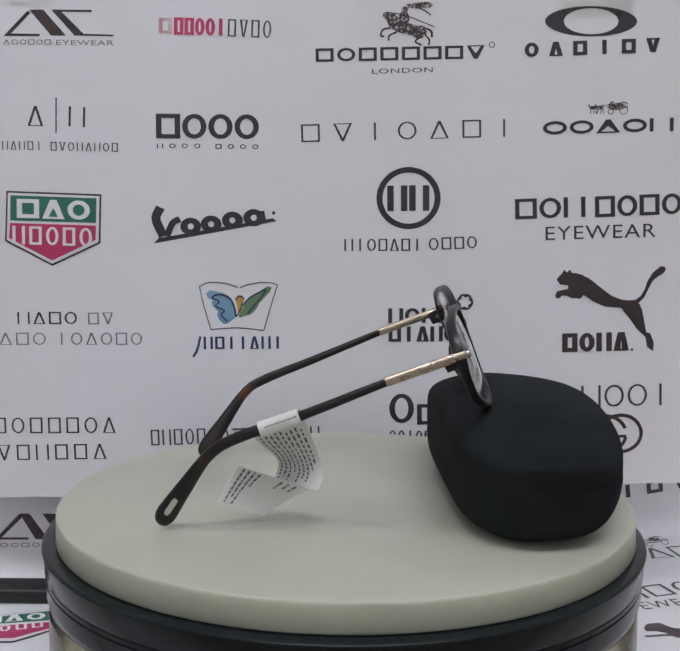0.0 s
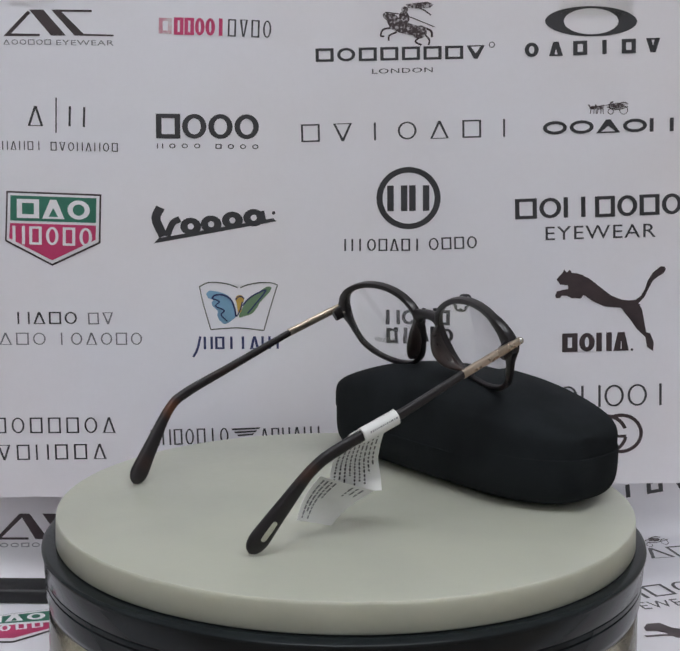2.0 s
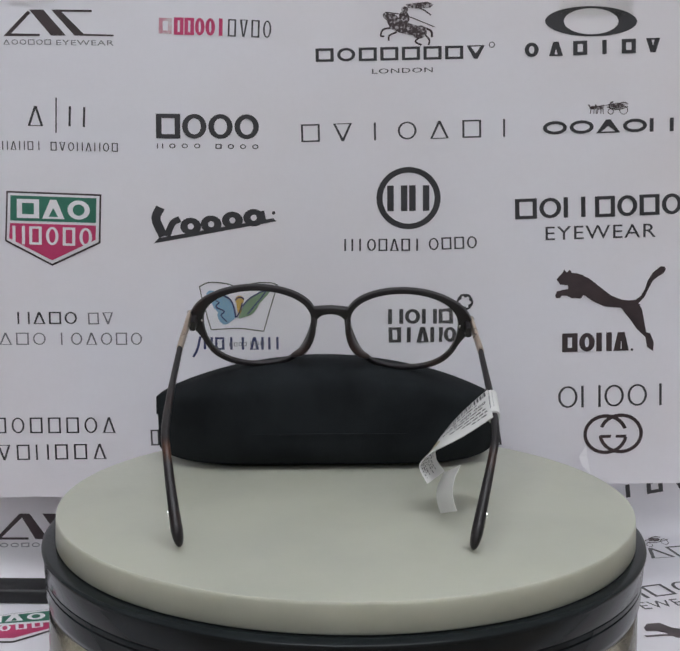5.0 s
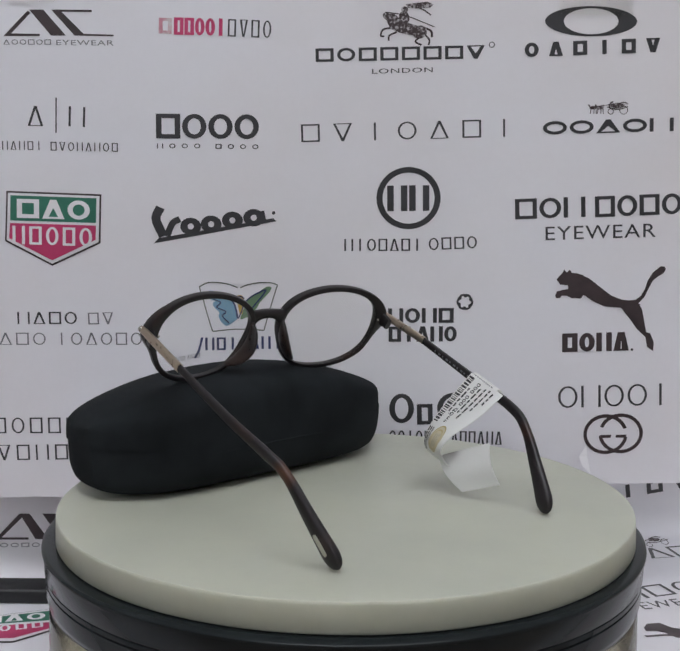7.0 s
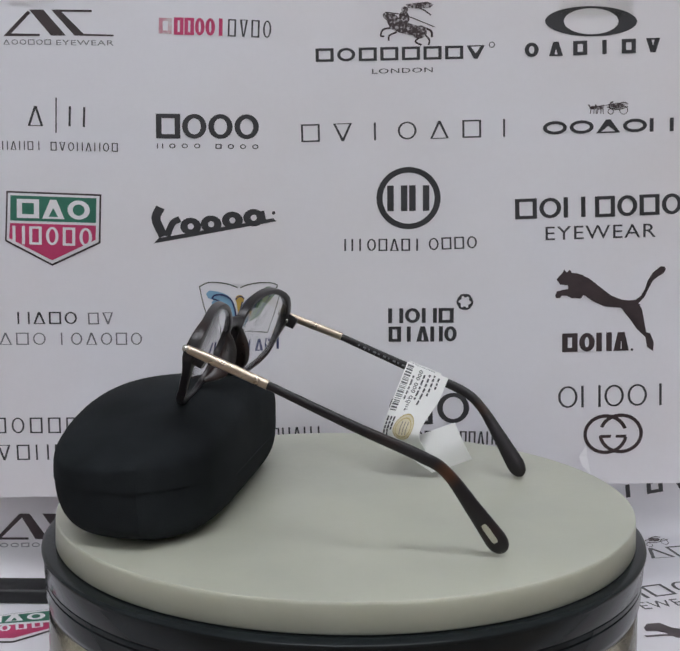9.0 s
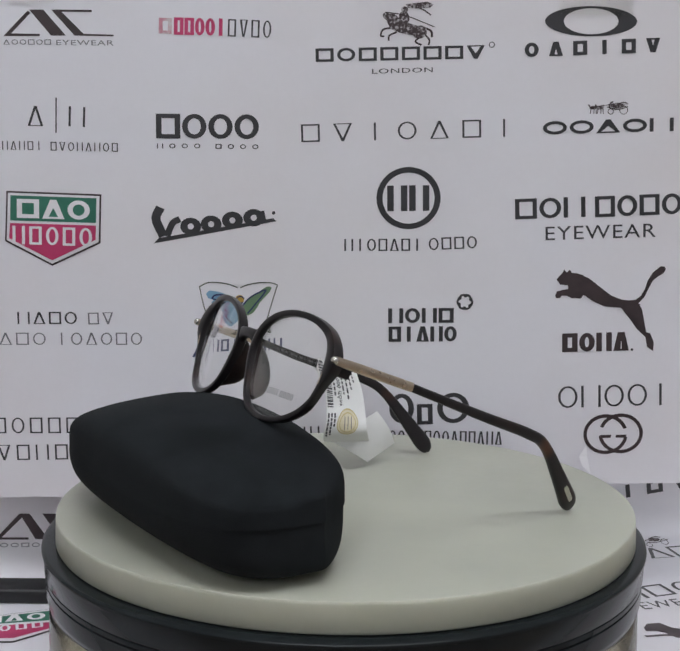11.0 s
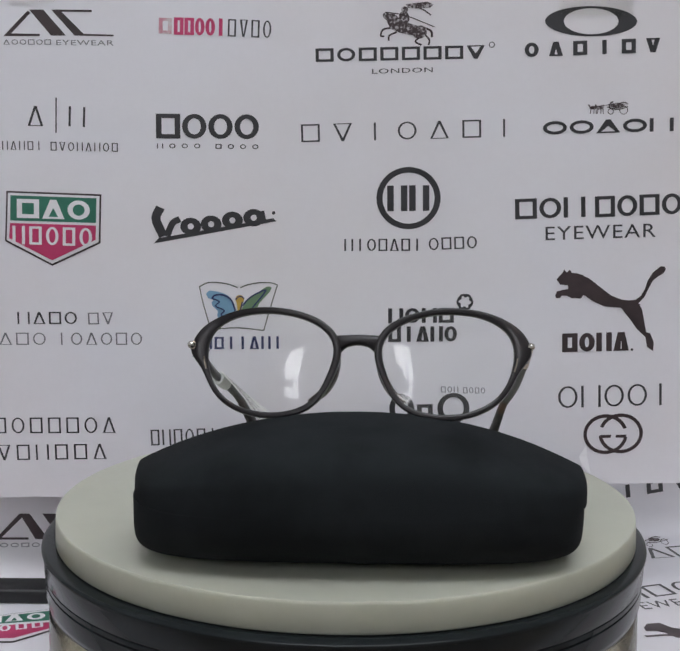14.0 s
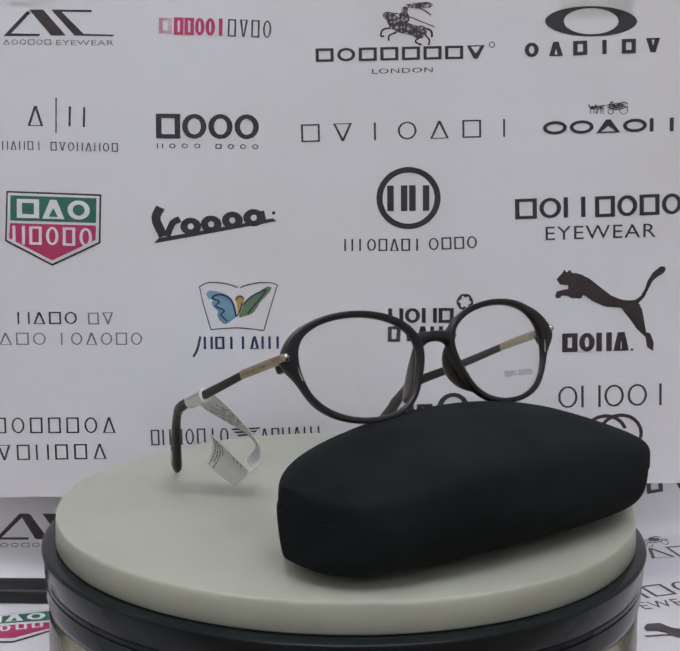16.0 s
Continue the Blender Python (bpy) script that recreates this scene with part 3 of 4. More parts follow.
polygon(UP, on_upper, "emblem", INK_BROWN, (131.92, 88.10), (139.56, 84.89), (146.01, 79.90), (152.47, 75.15), (158.85, 72.68), (164.52, 72.22), (169.64, 69.98), (163.04, 62.31), (158.41, 67.99), (148.96, 68.54), (141.93, 71.65), (137.41, 74.78), (132.35, 76.00))
polygon(UP, on_upper, "emblem", INK_BROWN, (162.63, 72.20), (167.94, 71.49), (170.62, 67.45), (172.64, 58.58), (173.73, 53.75), (176.02, 53.26), (178.40, 47.79), (178.13, 42.67), (174.48, 45.20), (173.35, 50.94), (168.37, 55.36), (163.70, 61.68), (158.41, 67.99))
polygon(UP, on_upper, "emblem", INK_BROWN, (162.63, 72.20), (166.63, 72.74), (169.80, 75.04), (171.77, 78.85), (173.42, 84.16), (175.98, 88.58), (180.32, 92.26), (182.57, 92.15), (183.38, 90.77), (182.49, 88.51), (179.32, 86.47), (176.18, 83.93), (173.66, 78.61), (171.60, 74.05), (168.23, 70.47))
polygon(UP, on_upper, "emblem", INK_BROWN, (135.58, 73.50), (129.93, 73.20), (126.74, 74.69), (123.85, 74.79), (123.02, 73.27), (120.88, 73.25), (119.96, 74.63), (121.01, 77.17), (124.74, 78.21), (128.73, 78.88), (134.78, 78.29))
marks(UP, on_upper, INK_BROWN, 125.21, 41.57, 164.09, 42.93, 11.00, 'hona', 3.29, 0.09)
oval(UP, on_upper, "emblem", INK, 165.84, 43.46, 0.76, 0.77, 0)
# fifth row
marks(UP, on_upper, INK, -209.07, -9.91, -136.78, -8.98, 9.44, 'hohhhoa', 1.08, 0.3)
marks(UP, on_upper, INK, -207.03, -26.22, -142.49, -24.82, 9.24, 'vhnhha', 1.08, 0.32)
marks(UP, on_upper, INK, -115.82, -16.40, -69.79, -14.66, 9.45, 'hnhohio', 1.03, 0.25)
polygon(UP, on_upper, "emblem", INK, (-68.46, -5.73), (-51.28, -4.79), (-52.05, -5.85), (-67.69, -6.77))
polygon(UP, on_upper, "emblem", INK, (-66.67, -7.55), (-53.08, -6.64), (-53.85, -7.69), (-65.91, -8.59))
polygon(UP, on_upper, "emblem", INK, (-64.88, -9.37), (-54.88, -8.49), (-55.65, -9.54), (-64.12, -10.41))
marks(UP, on_upper, INK, -50.78, -13.96, -14.09, -12.04, 8.39, 'ahnani', 1.03, 0.25)
marks(UP, on_upper, INK, 24.99, -1.74, 39.56, -1.35, 17.69, 'o', 3.32, 0.28)
marks(UP, on_upper, INK, 41.37, -2.37, 50.56, -2.03, 12.24, 'h', 2.81, 0.28)
marks(UP, on_upper, INK, 53.11, -1.48, 72.00, -1.05, 18.20, 'o', 3.32, 0.28)
marks(UP, on_upper, INK, 24.89, -13.78, 91.50, -13.95, 7.86, 'ooiohooahhana', 1.03, 0.22)
marks(UP, on_upper, INK, 124.03, 8.27, 189.56, 10.94, 12.96, 'onooi', 1.40, 0.16)
hoop(UP, on_upper, "emblem", INK_BROWN, 152.37, -7.10, 13.01, 12.00, 10.97, 9.91, 19, 352)
hoop(UP, on_upper, "emblem", INK_BROWN, 161.28, -6.50, 13.01, 11.99, 10.97, 9.91, 188, 521)
polygon(UP, on_upper, "emblem", INK_BROWN, (149.30, -7.60), (155.60, -7.45), (155.50, -9.20), (149.60, -9.35))
polygon(UP, on_upper, "emblem", INK_BROWN, (158.40, -7.40), (164.70, -7.25), (164.40, -9.00), (158.40, -9.15))
# a tilted white patch, added to stand in for a bright glint on the laminate
glint = bmesh.new()
glint.faces.new([glint.verts.new(on_upper(u, v, h)) for u, v, h in ((141.4, -13.6, 0.0002), (136.9, -20.2, 0.0022), (138.6, -25.5, 0.0034), (143.6, -30.2, 0.0040), (142.0, -20.5, 0.0010))])
part("glint_patch", glint, INK_WHITE, UP, "tilted white patch standing in for a glint on the laminate", smooth=False)
# tape over the top edge
polygon(UP, on_upper, "tape", TAPE, (116.61, 255.43), (158.22, 255.67), (158.70, 232.57), (116.84, 233.73), lift=0.0011)
polygon(UP, on_upper, "tape", TAPE, (-191.97, 253.59), (-163.93, 253.76), (-165.08, 237.68), (-192.02, 236.56), lift=0.0011)
# lower sheet
polygon(LOW, on_lower, "emblem", INK_BROWN, (-168.12, 68.70), (-162.06, 68.96), (-150.84, 86.07), (-158.81, 85.70))
polygon(LOW, on_lower, "emblem", INK_BROWN, (-183.58, 84.83), (-168.12, 68.70), (-166.34, 71.02), (-179.35, 83.64), (-163.02, 84.41), (-163.05, 85.78))
polygon(LOW, on_lower, "emblem", INK_BROWN, (-154.13, 69.31), (-140.32, 69.91), (-132.68, 87.18), (-143.38, 86.69))
marks(LOW, on_lower, INK_GREY, -180.46, 89.83, -156.18, 90.69, -2.68, 'ooho', 0.58, 0.25)
marks(LOW, on_lower, INK, 204.40, 78.56, 227.83, 76.48, -10.39, 'ha', 3.13, 0.35)
marks(LOW, on_lower, INK, 230.94, 75.69, 281.60, 69.12, -9.21, 'ihv', 3.16, 0.4)
oval(LOW, on_lower, "emblem", INK_ETCHED, 251.61, 106.43, 4.32, 1.61, 0)
hoop(LOW, on_lower, "emblem", INK_BROWN, 258.16, 108.96, 2.76, 3.07, 2.27, 2.49, 0, 360)
hoop(LOW, on_lower, "emblem", INK_BROWN, 246.43, 111.40, 2.12, 2.50, 1.70, 1.93, 0, 360)
stroke(LOW, on_lower, "emblem", INK_BROWN, 0.61, (245.31, 108.07), (251.86, 108.96), (261.63, 106.65))
stroke(LOW, on_lower, "emblem", INK_BROWN, 0.62, (248.03, 105.05), (253.19, 103.87), (256.78, 104.44))
stroke(LOW, on_lower, "emblem", INK_BROWN, 0.61, (241.92, 108.71), (245.93, 106.47), (249.30, 105.89))
marks(LOW, on_lower, INK, 217.52, 136.28, 273.65, 133.39, -19.48, 'oah', 2.28, 0.12)
marks(LOW, on_lower, INK, 187.80, 204.10, 205.76, 200.54, -20.28, 'n', 2.57, 0.28)
marks(LOW, on_lower, INK, 209.46, 199.68, 243.72, 194.06, -17.86, 'ho', 2.34, 0.2)
words(LOW, on_lower, INK, "EYEWEAR", 178.70, 218.83, 239.97, 211.87, -10.20)
polygon(LOW, on_lower, "emblem", INK_BROWN, (182.37, 242.11), (186.67, 237.22), (193.98, 237.07), (198.18, 244.48), (215.65, 255.53), (210.53, 265.28), (194.30, 257.63), (190.87, 250.62), (187.66, 247.75), (181.72, 246.85))
stroke(LOW, on_lower, "emblem", INK_BROWN, 2.14, (178.19, 253.45), (183.14, 253.60), (188.84, 253.28), (194.70, 254.75))
polygon(LOW, on_lower, "emblem", INK_BROWN, (-194.28, 175.81), (-142.43, 165.65), (-139.79, 197.98), (-159.79, 211.22), (-189.27, 206.78))
polygon(LOW, on_lower, "emblem", INK_WHITE, (-193.60, 177.16), (-142.81, 166.91), (-140.36, 196.70), (-159.93, 210.07), (-189.01, 205.69), lift=0.0005)
polygon(LOW, on_lower, "emblem", INK_GREEN, (-193.40, 178.42), (-143.27, 170.10), (-142.09, 184.25), (-192.19, 185.92), lift=0.0007)
polygon(LOW, on_lower, "emblem", INK_PINK, (-191.79, 188.39), (-141.88, 186.76), (-141.21, 194.78), (-160.40, 206.00), (-189.48, 202.77), lift=0.0007)
marks(LOW, on_lower, INK_WHITE, -179.13, 184.24, -145.83, 181.82, -9.58, 'hao', 2.62, 0.15, 0.0009)
marks(LOW, on_lower, INK_WHITE, -177.24, 197.67, -145.72, 193.50, -8.56, 'hohh', 1.63, 0.3, 0.0009)


# ---- turntable ----
def theta(t):
    """The platter's turn in degrees at t seconds; it starts a little slowly."""
    late = np.interp(t, (0, 0.5, 1, 1.5, 2, 3, 4, 5.2, 6.5, 7.3, 8, 8.6, 9.2, 10.2, 11.3, 11.9, 12.5, 13.2, 14, 15, 16), (4.45, 2.51, 0.8, 0.2, 0.05, -0.75, -1.1, -1.1, -0.86, -0.81, -0.41, -0.38, -0.43, 0.93, 2.07, 1.5, 0.85, 0.5, 0.2, -0.08, -0.38))
    return 19.3325 * t + float(late)


def scaled(profile):
    return [(r * S, z * S) for r, z in profile]


def turntable():
    tt = thing("turntable", pose(AXIS[0] - 0.0004, AXIS[1], TABLE), "turntable with a white platter, dark ribbed ring and cream base", "turntable")
    up = DECK - TABLE
    k = up / S
    plat = part("platter", turned(scaled([(0.0001, 0.0), (1.0005, 0.0), (1.0040, -0.0010), (1.0062, -0.0042), (1.0070, -0.010), (1.0095, -0.088), (1.006, -0.0935), (0.0001, -0.0935)]), 160), MARBLE, tt, "smooth off-white round platter")
    plat.matrix_basis = pose(0, 0, up)
    def ring(name, profile, mat, label="", n=160):
        part(name, turned([(r * S, (k + z) * S) for r, z in profile], n), mat, tt, label).matrix_basis = pose(-0.0007, 0, 0)

    ring("upper_ring", ((0.80, -0.098), (1.010, -0.098), (1.040, -0.1005), (1.0475, -0.1030), (1.0505, -0.1060), (1.0510, -0.1105), (1.0500, -0.1165), (1.0455, -0.1195), (1.0445, -0.1240), (1.0430, -0.1820), (1.0400, -0.1860), (0.80, -0.186)), DARK_PLASTIC, "glossy dark grey ring")
    ring("middle_ring", ((0.80, -0.1870), (1.0360, -0.1870), (1.0410, -0.1895), (1.0405, -0.2040), (1.0360, -0.2070), (0.80, -0.207)), DARK_PLASTIC)
    ring("lower_ring", ((0.80, -0.208), (1.0350, -0.208), (1.0405, -0.2110), (1.0385, -0.262), (1.0330, -0.284), (1.026, -0.290), (0.80, -0.290)), GLOSSY_PLASTIC)
    ring("base", ((0.80, -0.291), (0.975, -0.291), (0.990, -0.296), (0.996, -0.32), (1.010, -k + 0.02), (1.000, -k), (0.80, -k)), CREAM, "cream plastic base", 128)
    ring("base_shell", ((1.008, -0.291), (1.024, -0.291), (1.030, -0.300), (1.042, -k + 0.01), (1.038, -k), (1.024, -k), (1.016, -0.310)), SHELL, "clear plastic outer wall", 128)
    return tt, plat


def power_strip():
    ob = thing("power_lead_box", pose(-0.27, 0.147, TABLE + 0.0012), "long black plastic strip lying on the printed sheet", "strip")
    part("strip_body", box(-0.25, -0.011, 0, 0.165, 0.010, 0.0085, 0.0016, 3), BLACK_PLASTIC, ob)
    part("socket_hole", box(0.135, -0.004, 0.0078, 0.140, 0.000, 0.0087, 0.0008), INK, ob)
    part("strip_end", box(0.166, -0.010, 0.001, 0.195, 0.009, 0.0078, 0.0016, 3), BLACK_PLASTIC, ob)


SHELL = clear("clear_yellowed_plastic", (0.93, 0.90, 0.78), 0.12, 1.45)
TURNTABLE, PLATTER = turntable()
power_strip()


# ---- spectacle case ----
CASE_AT = (0.5377, 0.0294)
CASE_TURN = -1.63
SEAM = 0.1875        # height of the joint between body and lid


def case_ring(s, lid, grow=0.0):
    """One half cross-section of the case at s from -1 to 1 along it: the lid above the joint, or the body below it."""
    a = abs(s)

    def closing(power, least):
        return least + (1 - least) * max(0.0, 1 - a ** power) ** (1 / 3)

    wide = closing(12.0, 0.018)
    top = SEAM + (0.4154 - (0.1467 if s > 0 else 0.1429) * a ** 2.03 - SEAM) * (0.835 + 0.165 * max(0.0, 1 - a ** 2.65) ** (1 / 3.5))
    deep = SEAM * closing(4.7, 0.58)
    near = (0.206 - (0.200 if s > 0 else 0.138) * a ** 6) * wide + grow
    far = (0.3756 - 0.071 * a ** 2 - (0.0401 if s > 0 else 0.0748) * a ** 6) * wide + grow
    foot_near = (0.2474 - 0.0157 * a ** 2 - 0.1903 * a ** 6) * wide
    foot_far = (0.3494 - 0.0254 * a ** 2 + 0.0212 * a ** 6) * wide
    loop = []
    n = 15
    for j in range(-n, n + 1):
        share = abs(j) / n
        k = math.pi / 2 * (1 - (1 - share) ** 2 if lid else share)
        c, q = math.sin(k), math.cos(k)
        half, foot = (far, foot_far) if j > 0 else (near, foot_near)
        if lid:
            x, y = half * c ** 1.353, s * (0.6783 + grow) + 0.003
            z = SEAM + 0.0001 + (top + grow - SEAM) * q ** 0.331
        else:
            f = q ** 0.954
            x, y = (half + (foot - half) * f ** 1.8) * c ** 0.569, s * 0.6783 * (1 - 0.0053 * f) - 0.003
            z = SEAM - deep * f
        loop.append(Vector((math.copysign(x, j) * S, y * S, z * S)))
    return loop


def spectacle_case():
    ob = thing("spectacle_case", pose(0, 0, TOP), "closed black fabric-covered hard spectacle case on the platter", "case")
    ss = [math.copysign(1 - (1 - abs(i) / 26) ** 2.6, i) for i in range(-26, 27)]
    part("lid", rings([case_ring(s, True, 0.0003) for s in ss]), FABRIC, ob, crease=80)
    part("body", rings([case_ring(s, False) for s in ss]), FABRIC, ob, crease=80)
    line = smooth_line([(-0.2125 * S, y * S, 0.150 * S) for y in (-0.3, -0.1, 0.1, 0.3)], 14)
    part("hinge_fold", swept(line, lambda k: (0.0025 * S * math.sin(math.pi * (0.03 + 0.94 * k)) ** 0.5, 0.004 * S * math.sin(math.pi * (0.03 + 0.94 * k)) ** 0.5), Vector((1, 0, 0)), 8, 2.0), FABRIC, ob)
    return ob


CASE = spectacle_case()

# ---- spectacles ----
MID = Vector((0.4176, 0.0261, 0.5461))
ACROSS = Vector((0.1079, 1.0, 0.0134)).normalized()
UPWARD = Vector((-0.3917, 0.0, 1.0))
UPWARD = (UPWARD - ACROSS * UPWARD.dot(ACROSS)).normalized()
AHEAD = ACROSS.cross(UPWARD).normalized()


def on_front(w, h, d=0.0):
    """A place on the front of the spectacles: across, up and ahead, in radii."""
    return (MID + ACROSS * w + UPWARD * h + AHEAD * (0.013 - 0.2194 * min(abs(w), 0.46) ** 2 + 0.33 * h * h + d)) * S


def rim_line(side, k, out=0.0):
    """The edge of a lens opening at the angle k; out moves it outwards. side is 1 or -1; the outer corner is swept up, the lower half narrower."""
    def edge(k):
        return Vector((0.2131 * math.cos(k) + 0.0087 * math.cos(2 * k) - 0.0152 * math.cos(3 * k) + 0.0186 * math.sin(2 * k) - 0.0025 * math.sin(3 * k),
                       0.1553 * math.sin(k) + 0.0059 * math.sin(2 * k) - 0.0038 * math.sin(3 * k) + 0.0123 * math.cos(k) - 0.0040 * math.cos(2 * k)))

    p, t = edge(k), edge(k + 0.01) - edge(k - 0.01)
    t.normalize()
    return side * (0.2773 + p.x + t.y * out), p.y - t.x * out


def spectacles():
    ob = thing("spectacles", pose(0, 0, TOP), "dark tortoiseshell spectacles with pale gold temple sleeves, propped on the case", "spectacles")
    n = 96
    for side in (1, -1):
        loops = []
        for i in range(n):
            k = 2 * math.pi * i / n
            c, s = math.cos(k), math.sin(k)
            turn = (k - 0.27 + math.pi) % (2 * math.pi) - math.pi
            outer = math.exp(-abs(turn / (0.50 if turn > 0 else 0.27)) ** 1.7)
            inner = max(0.0, -math.cos(k + 0.30)) ** 4
            t = 0.0180 + 0.002 * max(s, 0) + 0.038 * outer + 0.006 * inner
            deep = 0.0135 + 0.007 * outer + 0.004 * inner
            loop = []
            for u, d in ((0.0, 0.4), (0.05, 0.84), (0.18, 0.98), (0.5, 1.0), (0.82, 0.98), (0.95, 0.84), (1.0, 0.4), (1.0, -0.4), (0.95, -0.84), (0.82, -0.98), (0.18, -0.98), (0.05, -0.84), (0.0, -0.4)):
                w, h = rim_line(side, k, u * t)
                loop.append(on_front(w, h, d * deep))
            loops.append(loop)
        part("rim", rings(loops, closed=True), ACETATE, ob)
        rows = []
        m = 8
        for j in range(m + 1):
            r = j / m
            rows.append([])
            for i in range(n):
                w, h = rim_line(side, 2 * math.pi * i / n, 0.003)
                cw, ch = side * 0.2773, 0.0
                w, h = cw + (w - cw) * r, ch + (h - ch) * r
                rows[-1].append((w, h, 0.020 * (1 - r * r) - 0.006))
        bm = bmesh.new()
        skins = []
        for d in (0.0055, -0.0055):
            centre = bm.verts.new(on_front(side * 0.2773, 0.0, 0.014 + d))
            g = [[bm.verts.new(on_front(w, h, z + d)) for w, h, z in row] for row in rows[1:]]
            for i in range(n):
                bm.faces.new((centre, g[0][i], g[0][(i + 1) % n]))
            for a, b in zip(g, g[1:]):
                for i in range(n):
                    bm.faces.new((a[i], a[(i + 1) % n], b[(i + 1) % n], b[i]))
            skins.append(g[-1])
        for i in range(n):
            bm.faces.new((skins[0][i], skins[0][(i + 1) % n], skins[1][(i + 1) % n], skins[1][i]))
        lens = part("lens", bm, LENS, ob, "clear demo lens")
        lens.visible_shadow = False
        if side == 1:
            for a, z, signs in ((0.262, 0.0, "hon"), (0.330, 0.0, "hoho")):
                marks(lens, lambda x, y, lift: on_front(x, y, 0.0165), INK_GREY, a, -0.086, a + 0.0145 * len(signs) + 0.01, -0.084, 0.019, signs, 0.0032, 0.25)
        # nose pad: a broad soft wedge grown out of the inner rim
        line = smooth_line([on_front(side * w, h, d) / S for w, h, d in ((0.068, 0.052, -0.008), (0.068, 0.012, -0.028), (0.082, -0.038, -0.040), (0.110, -0.084, -0.034), (0.148, -0.118, -0.012))], 20)
        part("nose_pad", swept([p * S for p in line], lambda k: ((0.010 + 0.027 * math.sin(math.pi * k ** 1.15)) * S, (0.008 + 0.006 * math.sin(math.pi * k)) * S), AHEAD, 14, 2.2), PAD, ob)
        # end piece with its rivets
        line = [on_front(side * w, h, d) for w, h, d in ((0.512, 0.052, -0.004), (0.520, 0.052, -0.018), (0.524, 0.050, -0.036), (0.525, 0.047, -0.054))]
        part("end_piece", swept(smooth_line(line, 14), lambda k: (0.012 * S, (0.030 - 0.008 * k) * S), ACROSS, 12, 3.4), ACETATE, ob)
        bm = bmesh.new()
        bmesh.ops.create_uvsphere(bm, u_segments=10, v_segments=6, radius=0.006 * S)
        rivet = part("rivet", bm, STEEL, ob)
        rivet.matrix_basis = Matrix.Translation(on_front(side * 0.493, 0.055, -0.022))
        # slim metal line let into the front beside the lens
        line = smooth_line([on_front(side * w, h, 0.0165) for w, h in ((0.502, 0.078), (0.500, 0.050), (0.497, 0.020), (0.489, -0.012))], 14)
        part("front_inlay", swept(line, lambda k: (0.0022 * S, 0.0022 * S), ACROSS, 8, 2.0), GOLD, ob, "slim pale gold line")
    # bridge
    line = smooth_line([on_front(w, h, d) for w, h, d in ((-0.074, 0.062, -0.003), (-0.040, 0.073, 0.002), (0.0, 0.077, 0.004), (0.040, 0.073, 0.002), (0.074, 0.062, -0.003))], 24)
    part("bridge", swept(line, lambda k: (0.0165 * S * (1 - 0.20 * abs(2 * k - 1) ** 4), (0.017 + 0.020 * abs(2 * k - 1) ** 2.5) * S), AHEAD, 14, 2.8), ACETATE, ob)
    for side, head, tail in ((1, ((0.421, 0.560, 0.606), (0.1746, 0.596, 0.510)), ((-0.0907, 0.6144, 0.3955), (-0.285, 0.620, 0.316), (-0.368, 0.611, 0.264), (-0.458, 0.590, 0.140), (-0.547, 0.5640, 0.011))),
                             (-1, ((0.321, -0.498, 0.592), (0.0796, -0.4946, 0.5055)), ((-0.1785, -0.4732, 0.3985), (-0.383, -0.446, 0.321), (-0.468, -0.419, 0.262), (-0.550, -0.376, 0.145), (-0.635, -0.328, 0.011)))):
        a, b = Vector(head[0]), Vector(head[1])
        outward = (ACROSS * side).normalized()
        a2 = Vector(a) + (a - b).normalized() * 0.012 + outward * 0.007
        sleeve = smooth_line([p * S for p in (a2, a2 + (b - a2) * 0.35, a2 + (b - a2) * 0.7, b)], 16)
        part("temple_sleeve", swept(sleeve, lambda k: (0.0105 * S, (0.0125 + 0.0025 * min(1, 4 * k)) * S), outward, 14, 3.0), GOLD, ob, "pale gold metal temple sleeve")
        bm = bmesh.new()
        bmesh.ops.create_uvsphere(bm, u_segments=16, v_segments=10, radius=0.0125 * S)
        stud = part("stud", bm, STEEL, ob, "polished steel stud")
        stud.matrix_basis = Matrix.Translation(a2 * S + outward * 0.002 * S)
        pts = [Vector(b) + (a - b) * 0.05] + [Vector(p) for p in tail]
        line = smooth_line([p * S for p in pts], 140)

        def size(k):
            tip = max(0.0, (k - 0.62) / 0.38)
            end = math.sqrt(max(0.01, 1 - max(0.0, (k - 0.925) / 0.0751) ** 2.0))
            return (0.0095 + 0.004 * min(1, k / 0.4) + 0.006 * tip) * S * end, (0.0130 + 0.0055 * min(1, k / 0.4) + 0.020 * tip ** 1.2) * S * end

        temple = part("temple", swept(line, size, outward, 16, 2.6), TEMPLE, ob)
        if side == -1:
            # a line of small print along the inner face
            for i in range(8, 36, 2):
                t = (line[i + 1] - line[i]).normalized()
                x = -(outward - t * outward.dot(t)).normalized()
                y = t.cross(x)
                lift = size(i / 139)[0] + 0.0004 * S
                bm = bmesh.new()
                bm.faces.new([bm.verts.new(line[i] + t * p * S + y * q * S + x * lift) for p, q in ((0, -0.004), (0.007 + 0.003 * (i % 4), -0.004), (0.007 + 0.003 * (i % 4), 0.003), (0, 0.003))])
                part("print_bar", bm, INK_GREY, temple)
        # metal inlay near the end, on the outer face
        i0 = 124
